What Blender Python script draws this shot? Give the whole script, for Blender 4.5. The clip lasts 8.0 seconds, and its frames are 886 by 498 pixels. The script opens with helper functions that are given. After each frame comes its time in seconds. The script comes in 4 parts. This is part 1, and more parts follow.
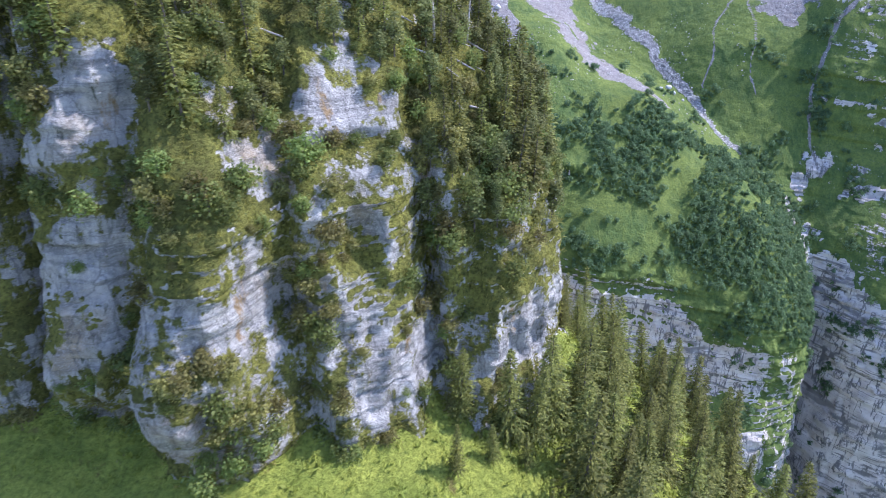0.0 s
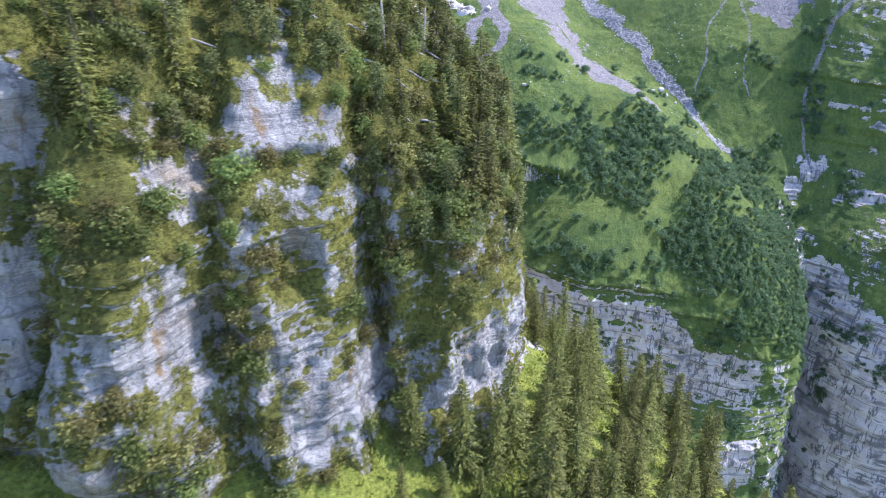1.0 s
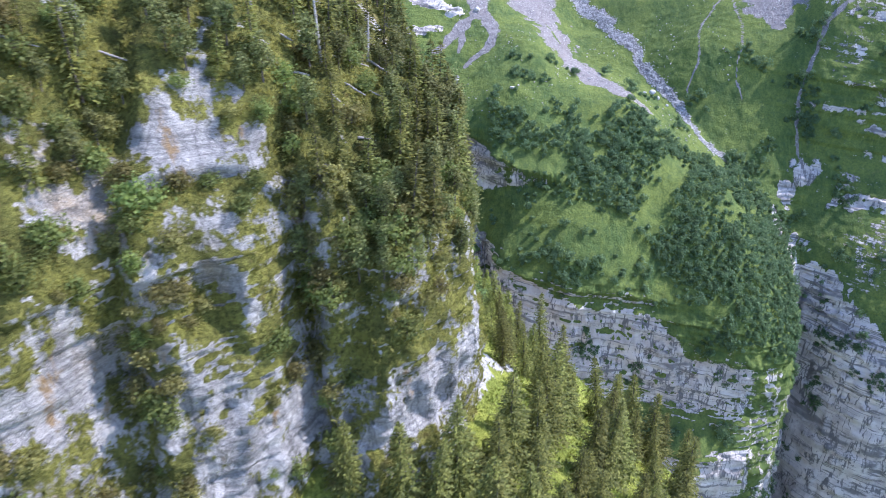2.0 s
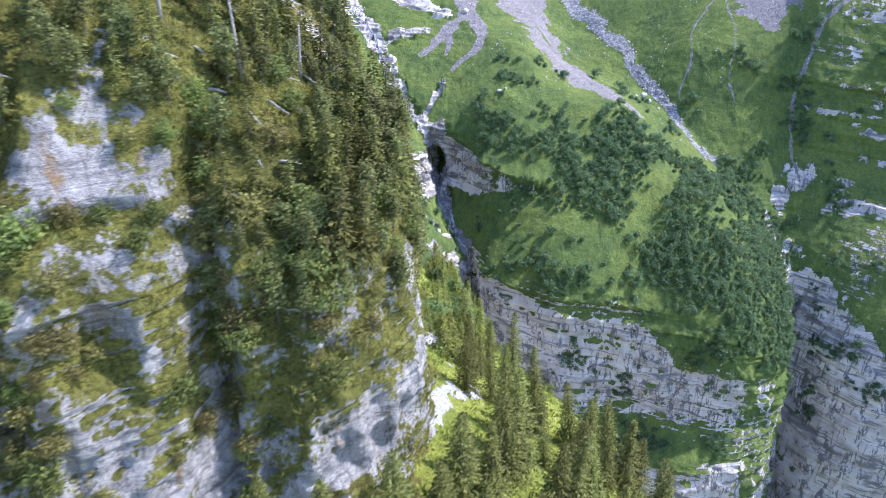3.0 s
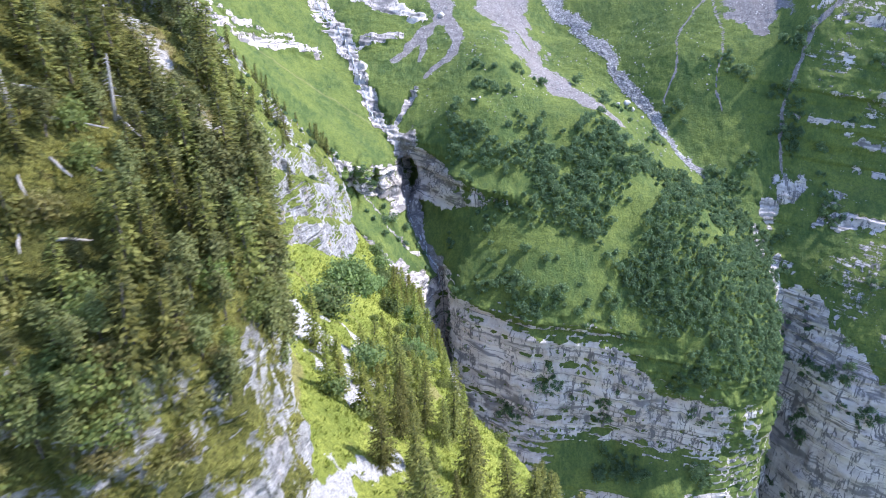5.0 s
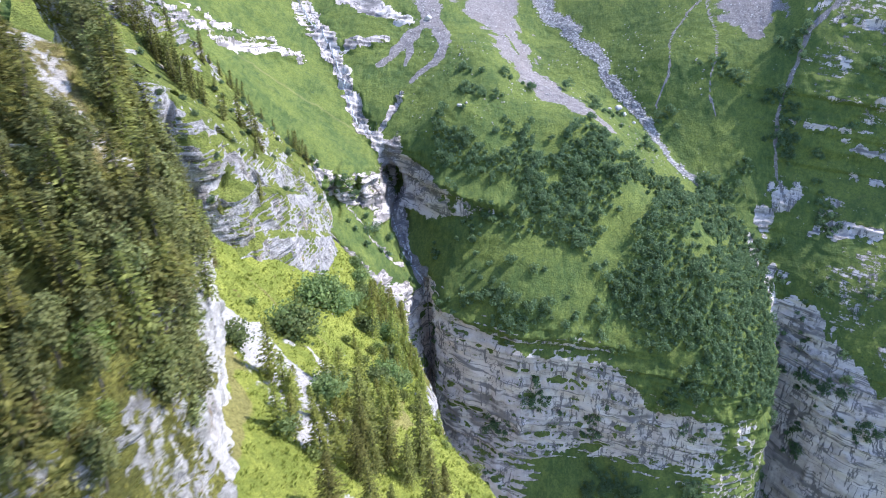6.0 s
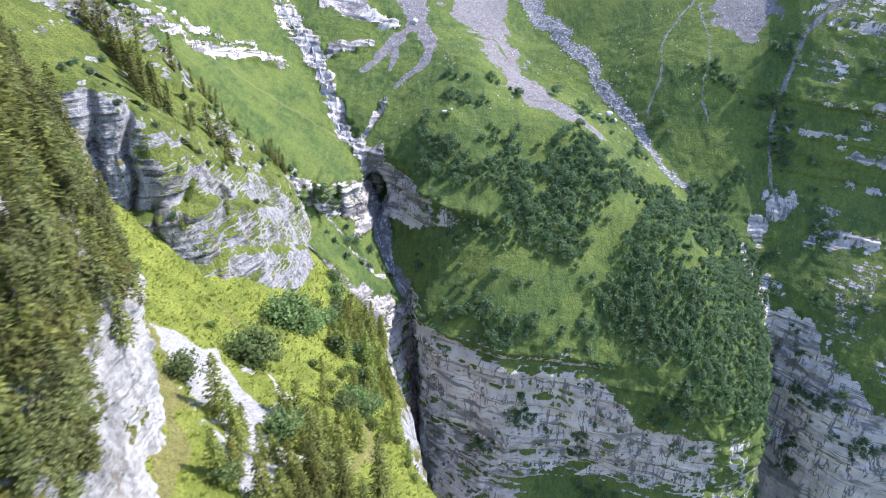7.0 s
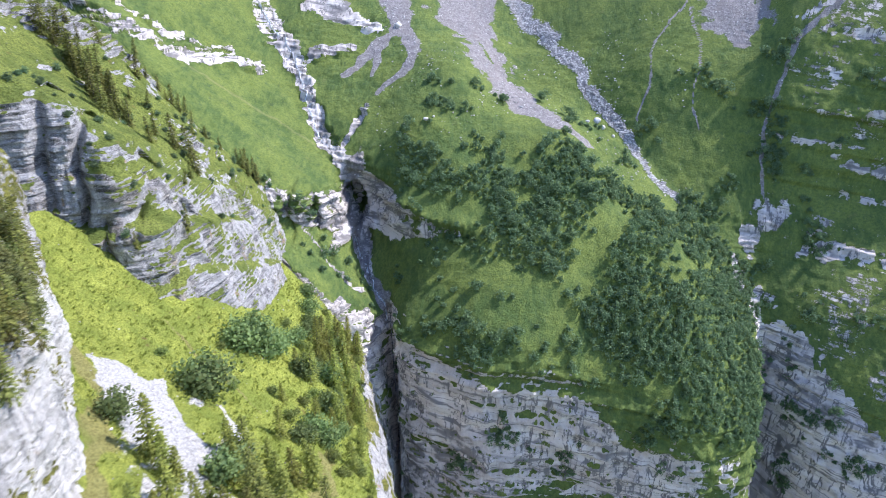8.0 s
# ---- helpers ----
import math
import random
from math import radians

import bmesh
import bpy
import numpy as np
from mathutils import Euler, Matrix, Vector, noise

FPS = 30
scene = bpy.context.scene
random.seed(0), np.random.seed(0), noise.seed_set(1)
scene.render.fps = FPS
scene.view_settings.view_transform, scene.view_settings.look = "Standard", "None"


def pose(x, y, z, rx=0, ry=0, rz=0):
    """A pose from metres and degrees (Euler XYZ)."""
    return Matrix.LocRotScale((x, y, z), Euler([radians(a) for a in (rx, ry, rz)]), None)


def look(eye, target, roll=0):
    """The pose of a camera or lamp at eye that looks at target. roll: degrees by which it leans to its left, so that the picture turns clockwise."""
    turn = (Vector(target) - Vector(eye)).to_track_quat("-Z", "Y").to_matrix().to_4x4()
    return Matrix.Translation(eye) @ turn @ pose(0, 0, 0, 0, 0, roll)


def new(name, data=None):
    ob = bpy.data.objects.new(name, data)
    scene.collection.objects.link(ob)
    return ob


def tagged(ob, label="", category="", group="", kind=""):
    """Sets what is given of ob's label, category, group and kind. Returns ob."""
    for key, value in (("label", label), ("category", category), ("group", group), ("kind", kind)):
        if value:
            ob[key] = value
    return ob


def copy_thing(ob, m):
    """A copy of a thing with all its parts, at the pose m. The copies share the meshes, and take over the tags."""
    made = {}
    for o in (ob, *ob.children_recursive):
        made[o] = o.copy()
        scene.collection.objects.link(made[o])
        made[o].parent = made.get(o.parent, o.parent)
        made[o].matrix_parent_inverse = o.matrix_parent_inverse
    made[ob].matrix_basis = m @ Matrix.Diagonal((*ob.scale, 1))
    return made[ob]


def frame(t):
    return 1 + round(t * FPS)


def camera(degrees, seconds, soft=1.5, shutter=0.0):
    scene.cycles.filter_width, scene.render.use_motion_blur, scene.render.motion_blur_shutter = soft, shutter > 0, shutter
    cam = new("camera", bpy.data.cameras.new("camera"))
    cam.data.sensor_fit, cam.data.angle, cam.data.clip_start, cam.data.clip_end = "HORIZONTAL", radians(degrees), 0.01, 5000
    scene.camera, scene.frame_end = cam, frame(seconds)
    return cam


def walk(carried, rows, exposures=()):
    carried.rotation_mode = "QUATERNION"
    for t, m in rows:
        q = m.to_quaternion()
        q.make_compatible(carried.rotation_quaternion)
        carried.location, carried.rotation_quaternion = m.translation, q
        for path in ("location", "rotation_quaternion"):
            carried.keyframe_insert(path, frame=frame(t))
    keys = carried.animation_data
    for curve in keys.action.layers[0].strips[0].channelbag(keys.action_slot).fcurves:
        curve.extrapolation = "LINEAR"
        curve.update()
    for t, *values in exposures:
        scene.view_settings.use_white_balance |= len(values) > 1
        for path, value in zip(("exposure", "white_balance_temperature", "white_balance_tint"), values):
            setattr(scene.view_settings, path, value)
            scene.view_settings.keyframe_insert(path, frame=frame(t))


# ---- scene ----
cam = camera(70.0, 8.0, 0.95, 0.7)
EYE, TILT = 200.0, -24.0
ROWS = [
    (0.0, -0.05, -0.02, -0.05, -0.010, 0.025, 0.027),
    (0.5, 3.42, 2.66, 1.54, -0.003, 0.012, 0.032),
    (1.0, 7.21, 5.69, 3.25, 0.008, -0.005, 0.043),
    (1.5, 11.21, 9.03, 5.08, 0.021, -0.024, 0.060),
    (2.0, 15.34, 12.64, 7.04, 0.036, -0.044, 0.081),
    (3.5, 27.81, 24.82, 13.57, 0.077, -0.102, 0.157),
    (4.0, 31.86, 29.24, 15.94, 0.087, -0.117, 0.184),
    (4.5, 35.82, 33.79, 18.39, 0.093, -0.130, 0.210),
    (6.0, 47.36, 48.00, 26.13, 0.078, -0.141, 0.268),
    (6.5, 51.23, 52.85, 28.80, 0.058, -0.132, 0.279),
    (7.0, 55.22, 57.73, 31.49, 0.030, -0.116, 0.282),
    (7.5, 59.42, 62.62, 34.19, -0.009, -0.092, 0.279),
    (8.0, 63.94, 67.50, 36.87, -0.059, -0.059, 0.266),
]
walk(cam, [(t, pose(0, 0, EYE, TILT) @ pose(x, y, z, 90 + pitch, roll, yaw)) for t, x, y, z, yaw, pitch, roll in ROWS],
     [(0.0, 1.48, 5680, 24), (4.0, 1.58, 5850, 22), (8.0, 1.40, 6000, 20)])


# ---- sky and sun ----
SUN_AZIMUTH, SUN_HEIGHT = 17.0, 48.0      # degrees from +x towards +y, and above the horizon
world = bpy.data.worlds.new("world")
scene.world = world
world.use_nodes = True
sky = world.node_tree.nodes.new("ShaderNodeTexSky")
sky.sky_type, sky.sun_disc = "NISHITA", False
sky.sun_elevation, sky.sun_rotation = radians(SUN_HEIGHT), radians(90 - SUN_AZIMUTH)
sky.altitude = 1500
back = world.node_tree.nodes["Background"]
back.inputs["Strength"].default_value = 0.15
world.node_tree.links.new(sky.outputs[0], back.inputs["Color"])
lamp = bpy.data.lights.new("sun", "SUN")
lamp.energy, lamp.angle, lamp.color = 2.9, radians(0.6), (1.0, 0.95, 0.86)
sun = new("sun", lamp)
to_sun = Vector((math.cos(radians(SUN_AZIMUTH)) * math.cos(radians(SUN_HEIGHT)),
                 math.sin(radians(SUN_AZIMUTH)) * math.cos(radians(SUN_HEIGHT)), math.sin(radians(SUN_HEIGHT))))
sun.matrix_world = look(to_sun * 900, (0, 0, 0))


# ---- noise in space ----
def lattice(i, j, k, seed):
    """Random numbers in -1..1 at whole places."""
    h = (np.asarray(i, np.uint32) * np.uint32(374761393) + np.asarray(j, np.uint32) * np.uint32(668265263)
         + np.asarray(k, np.uint32) * np.uint32(2147483647) + np.uint32((seed * 974634777) & 0xFFFFFFFF))
    h = (h ^ (h >> np.uint32(13))) * np.uint32(1274126177)
    h = (h ^ (h >> np.uint32(16))) * np.uint32(2246822519)
    return ((h ^ (h >> np.uint32(15))) & np.uint32(0xFFFF)).astype(np.float32) / np.float32(32767.5) - np.float32(1)


def grain(p, size, seed=0):
    """Smooth noise in -1..1 over points p (n, 3); size is a number or three numbers."""
    q = (p / np.asarray(size, float) + 4096).astype(np.float32)
    f = np.floor(q)
    w = q - f
    w = w * w * (3 - 2 * w)
    i, j, k = (f[:, n].astype(np.uint32) for n in range(3))
    total = np.zeros(len(p), np.float32)
    for a in (0, 1):
        for b in (0, 1):
            for c in (0, 1):
                part_w = (w[:, 0] if a else 1 - w[:, 0]) * (w[:, 1] if b else 1 - w[:, 1]) * (w[:, 2] if c else 1 - w[:, 2])
                total += part_w * lattice(i + np.uint32(a), j + np.uint32(b), k + np.uint32(c), seed)
    return total


def fractal(p, size, octaves=4, seed=0, gain=0.5):
    total, amp = np.zeros(len(p)), 1.0
    for n in range(octaves):
        total += amp * grain(p, np.asarray(size, float) / 2 ** n, seed + n)
        amp *= gain
    return total


def step(a, b, x):
    t = np.clip((x - a) / (b - a), 0, 1)
    return t * t * (3 - 2 * t)


# ---- materials ----
def material(name):
    m = bpy.data.materials.new(name)
    m.use_nodes = True
    t = m.node_tree
    t.nodes.clear()
    out = t.nodes.new("ShaderNodeOutputMaterial")
    bsdf = t.nodes.new("ShaderNodeBsdfPrincipled")
    t.links.new(bsdf.outputs[0], out.inputs[0])
    return m, t, bsdf


def node(t, kind, sockets=(), **props):
    n = t.nodes.new(kind)
    for key, value in props.items():
        setattr(n, key, value)
    for key, value in dict(sockets).items():
        if isinstance(value, bpy.types.NodeSocket):
            t.links.new(value, n.inputs[key])
        else:
            n.inputs[key].default_value = value
    return n


def noise_node(t, coords, scale, detail=5, rough=0.6, stretch=None):
    if stretch:
        coords = node(t, "ShaderNodeMapping", {"Vector": coords, "Scale": stretch}).outputs[0]
    return node(t, "ShaderNodeTexNoise", {"Vector": coords, "Scale": scale, "Detail": detail, "Roughness": rough}).outputs["Fac"]


def ramp(t, value, *stops):
    n = node(t, "ShaderNodeValToRGB", {"Fac": value})
    e = n.color_ramp.elements
    while len(e) < len(stops):
        e.new(0.5)
    for one, (at, colour) in zip(e, stops):
        one.position, one.color = at, (*colour, 1) if len(colour) == 3 else colour
    return n.outputs["Color"]


def mixed(t, fac, a, b, blend="MIX"):
    n = t.nodes.new("ShaderNodeMix")
    n.data_type, n.blend_type = "RGBA", blend
    for key, value in ((0, fac), (6, a), (7, b)):
        if isinstance(value, bpy.types.NodeSocket):
            t.links.new(value, n.inputs[key])
        else:
            n.inputs[key].default_value = value if key == 0 else (*value, 1)
    return n.outputs[2]


def sharpen(t, value, lo, hi):
    return node(t, "ShaderNodeMapRange", {"Value": value, "From Min": lo, "From Max": hi}, interpolation_type="SMOOTHSTEP").outputs[0]


def mountain_material(name, pale, dark, grass_a, grass_b, dip=(0, 0, 0), banded=0.8, blotch=1.1, gravelly=0.95, bedding=1.0, cracked=1.0, jointed=0.0, tufty=0.38, speckle=1.0):
    """Limestone with beds and streaks; turf and rubble lie where the attributes 'turf' and 'rubble' say."""
    m, t, bsdf = material(name)
    at = node(t, "ShaderNodeNewGeometry").outputs["Position"]
    fine = noise_node(t, at, 0.9, 8, 0.65)
    broad = noise_node(t, at, 0.06, 5)
    streak = noise_node(t, at, 1.0, 6, 0.7, (0.5, 0.5, 0.06))
    beds = noise_node(t, node(t, "ShaderNodeMapping", {"Vector": at, "Rotation": dip}).outputs[0], 1.0, 7, 0.7, (0.03, 0.03, 0.85))
    rock = mixed(t, sharpen(t, streak, 0.35, 0.68), dark, pale)
    lines = node(t, "ShaderNodeMath", {0: 1 - bedding, 1: sharpen(t, beds, 0.38, 0.48)}, operation="MAXIMUM").outputs[0]
    rock = mixed(t, lines, [0.5 * c for c in dark], rock)
    rock = mixed(t, sharpen(t, fine, 0.5, 0.75), rock, [min(1, 1.15 * c) for c in pale])
    rock = mixed(t, sharpen(t, broad, 0.56, 0.72), rock, [c * f for c, f in zip(pale, (0.82, 0.68, 0.5))])
    mottle = noise_node(t, at, 2.3, 6, 0.75)
    rock = mixed(t, node(t, "ShaderNodeMath", {0: sharpen(t, mottle, 0.53, 0.66), 1: speckle}, operation="MULTIPLY").outputs[0], rock, [0.6 * c for c in dark])
    bent = node(t, "ShaderNodeTexNoise", {"Vector": at, "Scale": 0.7, "Detail": 4}).outputs["Color"]
    where = mixed(t, 0.35, node(t, "ShaderNodeMapping", {"Vector": at, "Scale": (0.5, 0.5, 0.28)}).outputs[0], bent)
    cracks = node(t, "ShaderNodeTexVoronoi", {"Vector": where, "Scale": 0.9}, feature="DISTANCE_TO_EDGE").outputs["Distance"]
    open_cracks = node(t, "ShaderNodeMath", {0: 1 - cracked, 1: sharpen(t, cracks, 0.0, 0.045)}, operation="MAXIMUM").outputs[0]
    rock = mixed(t, open_cracks, [0.42 * c for c in dark], rock)
    if jointed:
        for spacing, wide in ((0.12, 0.045), (0.32, 0.085)):
            run = noise_node(t, node(t, "ShaderNodeMapping", {"Vector": at, "Rotation": dip}).outputs[0], 1.0, 4, 0.55, (0.016, 0.016, spacing))
            off = node(t, "ShaderNodeMath", {0: node(t, "ShaderNodeMath", {0: run, 1: 0.5}, operation="SUBTRACT").outputs[0]}, operation="ABSOLUTE").outputs[0]
            broken = node(t, "ShaderNodeMath", {0: sharpen(t, off, 0.25 * wide, wide), 1: sharpen(t, noise_node(t, at, 0.12, 4), 0.62, 0.5)}, operation="MAXIMUM").outputs[0]
            rock = mixed(t, broken, mixed(t, jointed, rock, [0.3 * c for c in dark]), rock)
    rock = mixed(t, node(t, "ShaderNodeMath", {0: sharpen(t, noise_node(t, at, 4.5, 5, 0.7), 0.50, 0.68), 1: speckle}, operation="MULTIPLY").outputs[0], rock, [min(1, 1.3 * c) for c in pale])
    stain = noise_node(t, at, 0.22, 6, 0.7, (1, 1, 0.4))
    rock = mixed(t, sharpen(t, stain, 0.60, 0.70), rock, (0.34, 0.24, 0.13))
    rock = mixed(t, sharpen(t, noise_node(t, at, 0.5, 7, 0.75, (1, 1, 0.25)), 0.57, 0.66), rock, (0.12, 0.125, 0.10))
    # Whitens rock where strong sun is put into its colour, and the pale strip
    sunlit_pale = node(t, "ShaderNodeAttribute", attribute_name="sunlit_pale").outputs["Fac"]
    sun_white = node(t, "ShaderNodeMath", {0: sunlit_pale, 1: sharpen(t, streak, 0.25, 0.55)}, operation="MULTIPLY").outputs[0]
    rock = mixed(t, sun_white, rock, mixed(t, sharpen(t, fine, 0.35, 0.7), (0.62, 0.60, 0.56), (0.84, 0.82, 0.79)))
    tuft = noise_node(t, at, 1.6, 9, 0.75)
    patch = noise_node(t, at, 0.11, 6, 0.65)
    grass = mixed(t, sharpen(t, patch, 0.36, 0.64), grass_a, grass_b)
    grass = mixed(t, sharpen(t, tuft, 0.32, 0.62), [tufty * c for c in grass_a], grass)
    herbs = noise_node(t, at, 0.45, 7, 0.7)
    grass = mixed(t, sharpen(t, herbs, 0.58, 0.68), grass, [(0.3 + 0.7 * tufty) * c for c in grass_a])
    grass = mixed(t, sharpen(t, noise_node(t, at, 0.23, 6, 0.7), 0.60, 0.72), grass, (0.16, 0.135, 0.045))
    dry = node(t, "ShaderNodeAttribute", attribute_name="dry").outputs["Fac"]
    parched = node(t, "ShaderNodeMath", {0: node(t, "ShaderNodeMath", {0: patch, 1: -0.5}, operation="ADD").outputs[0], 1: 2.0, 2: dry}, operation="MULTIPLY_ADD").outputs[0]
    grass = mixed(t, node(t, "ShaderNodeMath", {0: sharpen(t, parched, 0.35, 0.95), 1: 0.6}, operation="MULTIPLY").outputs[0], grass, mixed(t, sharpen(t, tuft, 0.35, 0.65), (0.17, 0.13, 0.06), (0.36, 0.30, 0.14)))
    stones = node(t, "ShaderNodeTexVoronoi", {"Vector": at, "Scale": 1.3, "Randomness": 1.0})
    gravel = mixed(t, sharpen(t, noise_node(t, at, 2.2, 8, 0.8), 0.3, 0.7), [0.26 * gravelly ** 2 * c for c in pale], [min(0.85, gravelly * c) for c in pale])
    gravel = mixed(t, 0.35, gravel, node(t, "ShaderNodeRGBToBW", {0: stones.outputs["Color"]}).outputs[0], "SOFT_LIGHT")
    turf = node(t, "ShaderNodeAttribute", attribute_name="turf").outputs["Fac"]
    flecks = noise_node(t, at, 1.0, 7, 0.7, (0.16, 0.16, 0.55))
    edge = turf
    for source, weight in ((fine, 0.9 + 0.4 * jointed), (flecks, -banded), (streak, -0.7 - 0.5 * jointed), (noise_node(t, at, 0.3, 6, 0.7), blotch)):
        swing = node(t, "ShaderNodeMath", {0: source, 1: -0.5}, operation="ADD").outputs[0]
        edge = node(t, "ShaderNodeMath", {0: swing, 1: weight, 2: edge}, operation="MULTIPLY_ADD").outputs[0]
    cover = sharpen(t, edge, 0.40, 0.56)
    rubble = node(t, "ShaderNodeAttribute", attribute_name="rubble").outputs["Fac"]
    loose = node(t, "ShaderNodeMath", {0: node(t, "ShaderNodeMath", {0: herbs, 1: -0.5}, operation="ADD").outputs[0], 1: 1.6, 2: rubble}, operation="MULTIPLY_ADD").outputs[0]
    rub = sharpen(t, loose, 0.36, 0.66)
    colour = mixed(t, rub, mixed(t, cover, rock, grass), gravel)
    t.links.new(colour, bsdf.inputs["Base Color"])
    bsdf.inputs["Roughness"].default_value = 0.95
    bsdf.inputs["Specular IOR Level"].default_value = 0.15
    relief = node(t, "ShaderNodeMath", {0: tuft, 1: fine}, operation="ADD").outputs[0]
    relief = node(t, "ShaderNodeMath", {0: relief, 1: beds}, operation="ADD").outputs[0]
    bump = node(t, "ShaderNodeBump", {"Height": relief, "Strength": 1.0, "Distance": 0.9})
    t.links.new(bump.outputs[0], bsdf.inputs["Normal"])
    return m


def far_material(name):
    """Bedded grey limestone with thin partings and upright joints; smooth pasture; mauve-grey scree."""
    m, t, bsdf = material(name)
    at = node(t, "ShaderNodeNewGeometry").outputs["Position"]
    laid = node(t, "ShaderNodeMapping", {"Vector": at, "Rotation": (0.03, -0.16, 0)}).outputs[0]

    def math_of(kind, a, b, c=0.0):
        return node(t, "ShaderNodeMath", {0: a, 1: b, 2: c}, operation=kind).outputs[0]

    def thin(value, wide):
        """0 on a thin line where the noise crosses its middle, 1 elsewhere."""
        return sharpen(t, math_of("ABSOLUTE", math_of("SUBTRACT", value, 0.5), 0.0), 0.2 * wide, wide)

    fine = noise_node(t, at, 0.8, 8, 0.7)
    wash = noise_node(t, at, 1.0, 6, 0.65, (0.30, 0.30, 0.035))
    rock = mixed(t, sharpen(t, wash, 0.36, 0.66), (0.41, 0.375, 0.355), (0.56, 0.515, 0.485))
    rock = mixed(t, sharpen(t, noise_node(t, laid, 1.0, 5, 0.6, (0.02, 0.02, 0.11)), 0.42, 0.62), rock, (0.64, 0.60, 0.565))
    rock = mixed(t, sharpen(t, noise_node(t, at, 0.07, 5), 0.55, 0.72), rock, (0.55, 0.47, 0.40))
    rock = mixed(t, math_of("MULTIPLY", sharpen(t, fine, 0.45, 0.72), 0.6), rock, (0.62, 0.60, 0.58))
    rock = mixed(t, sharpen(t, noise_node(t, at, 1.9, 6, 0.75), 0.58, 0.74), rock, (0.32, 0.305, 0.30))
    for spacing, wide, seam in ((0.06, 0.020, 0.51), (0.16, 0.022, 0.56), (0.42, 0.026, 0.58)):
        run = noise_node(t, laid, 1.0, 2, 0.4, (0.006, 0.006, spacing))
        rock = mixed(t, math_of("MAXIMUM", thin(run, wide), sharpen(t, noise_node(t, at, 0.09, 4, 0.6, (1, 1, 2)), seam, seam - 0.12)), (0.22, 0.21, 0.205), rock)
    for spacing, wide in ((0.10, 0.028), (0.26, 0.042)):
        run = noise_node(t, at, 1.0, 3, 0.5, (spacing, spacing, 0.02))
        rock = mixed(t, math_of("MAXIMUM", thin(run, wide), sharpen(t, noise_node(t, at, 0.11, 4, 0.6), 0.56, 0.46)), (0.18, 0.175, 0.175), rock)
    patch = noise_node(t, at, 0.05, 6, 0.6)
    grass = mixed(t, sharpen(t, patch, 0.38, 0.62), (0.074, 0.118, 0.034), (0.142, 0.185, 0.044))
    combed = noise_node(t, at, 1.0, 6, 0.65, (0.5, 0.16, 0.16))
    grass = mixed(t, math_of("MULTIPLY", sharpen(t, combed, 0.40, 0.66), 0.5), grass, (0.190, 0.232, 0.060))
    tuft = noise_node(t, at, 0.9, 8, 0.75)
    grass = mixed(t, math_of("MULTIPLY", sharpen(t, tuft, 0.56, 0.40), 0.55), grass, (0.046, 0.082, 0.028))
    grass = mixed(t, math_of("MULTIPLY", sharpen(t, noise_node(t, at, 0.28, 7, 0.7), 0.56, 0.68), 0.55), grass, (0.052, 0.088, 0.044))
    grass = mixed(t, math_of("MULTIPLY", sharpen(t, noise_node(t, at, 0.13, 6, 0.7), 0.60, 0.74), 0.45), grass, (0.175, 0.178, 0.068))
    dry = node(t, "ShaderNodeAttribute", attribute_name="dry").outputs["Fac"]
    grass = mixed(t, math_of("MULTIPLY", dry, 0.35), grass, (0.26, 0.25, 0.12))
    shard = node(t, "ShaderNodeRGBToBW", {0: node(t, "ShaderNodeTexVoronoi", {"Vector": at, "Scale": 1.1, "Randomness": 1.0}).outputs["Color"]}).outputs[0]
    gravel = mixed(t, sharpen(t, noise_node(t, at, 1.6, 8, 0.8), 0.32, 0.68), (0.15, 0.142, 0.142), (0.30, 0.282, 0.278))
    gravel = mixed(t, 0.4, gravel, shard, "SOFT_LIGHT")
    gravel = mixed(t, sharpen(t, noise_node(t, at, 0.10, 6, 0.65, (1, 0.4, 0.4)), 0.50, 0.70), gravel, (0.21, 0.19, 0.185))
    turf = node(t, "ShaderNodeAttribute", attribute_name="turf").outputs["Fac"]
    ledges = noise_node(t, laid, 1.0, 6, 0.7, (0.05, 0.05, 0.42))
    edge = turf
    for source, weight in ((fine, 0.7), (ledges, 1.2), (wash, -0.8), (noise_node(t, at, 0.25, 6, 0.7), 0.9)):
        edge = math_of("MULTIPLY_ADD", math_of("SUBTRACT", source, 0.5), weight, edge)
    cover = sharpen(t, edge, 0.40, 0.54)
    rubble = node(t, "ShaderNodeAttribute", attribute_name="rubble").outputs["Fac"]
    loose = math_of("MULTIPLY_ADD", math_of("SUBTRACT", noise_node(t, at, 0.45, 7, 0.75), 0.5), 1.7, rubble)
    colour = mixed(t, sharpen(t, loose, 0.36, 0.62), mixed(t, cover, rock, grass), gravel)
    t.links.new(colour, bsdf.inputs["Base Color"])
    bsdf.inputs["Roughness"].default_value = 0.95
    bsdf.inputs["Specular IOR Level"].default_value = 0.15
    beds = noise_node(t, laid, 1.0, 6, 0.65, (0.02, 0.02, 0.45))
    relief = math_of("ADD", math_of("MULTIPLY", math_of("ADD", tuft, fine), 0.7), math_of("MULTIPLY", math_of("ADD", math_of("MULTIPLY", beds, 0.5), math_of("MULTIPLY", wash, 0.6)), math_of("SUBTRACT", 1.0, cover)))
    t.links.new(node(t, "ShaderNodeBump", {"Height": relief, "Strength": 0.9, "Distance": 0.9}).outputs[0], bsdf.inputs["Normal"])
    return m


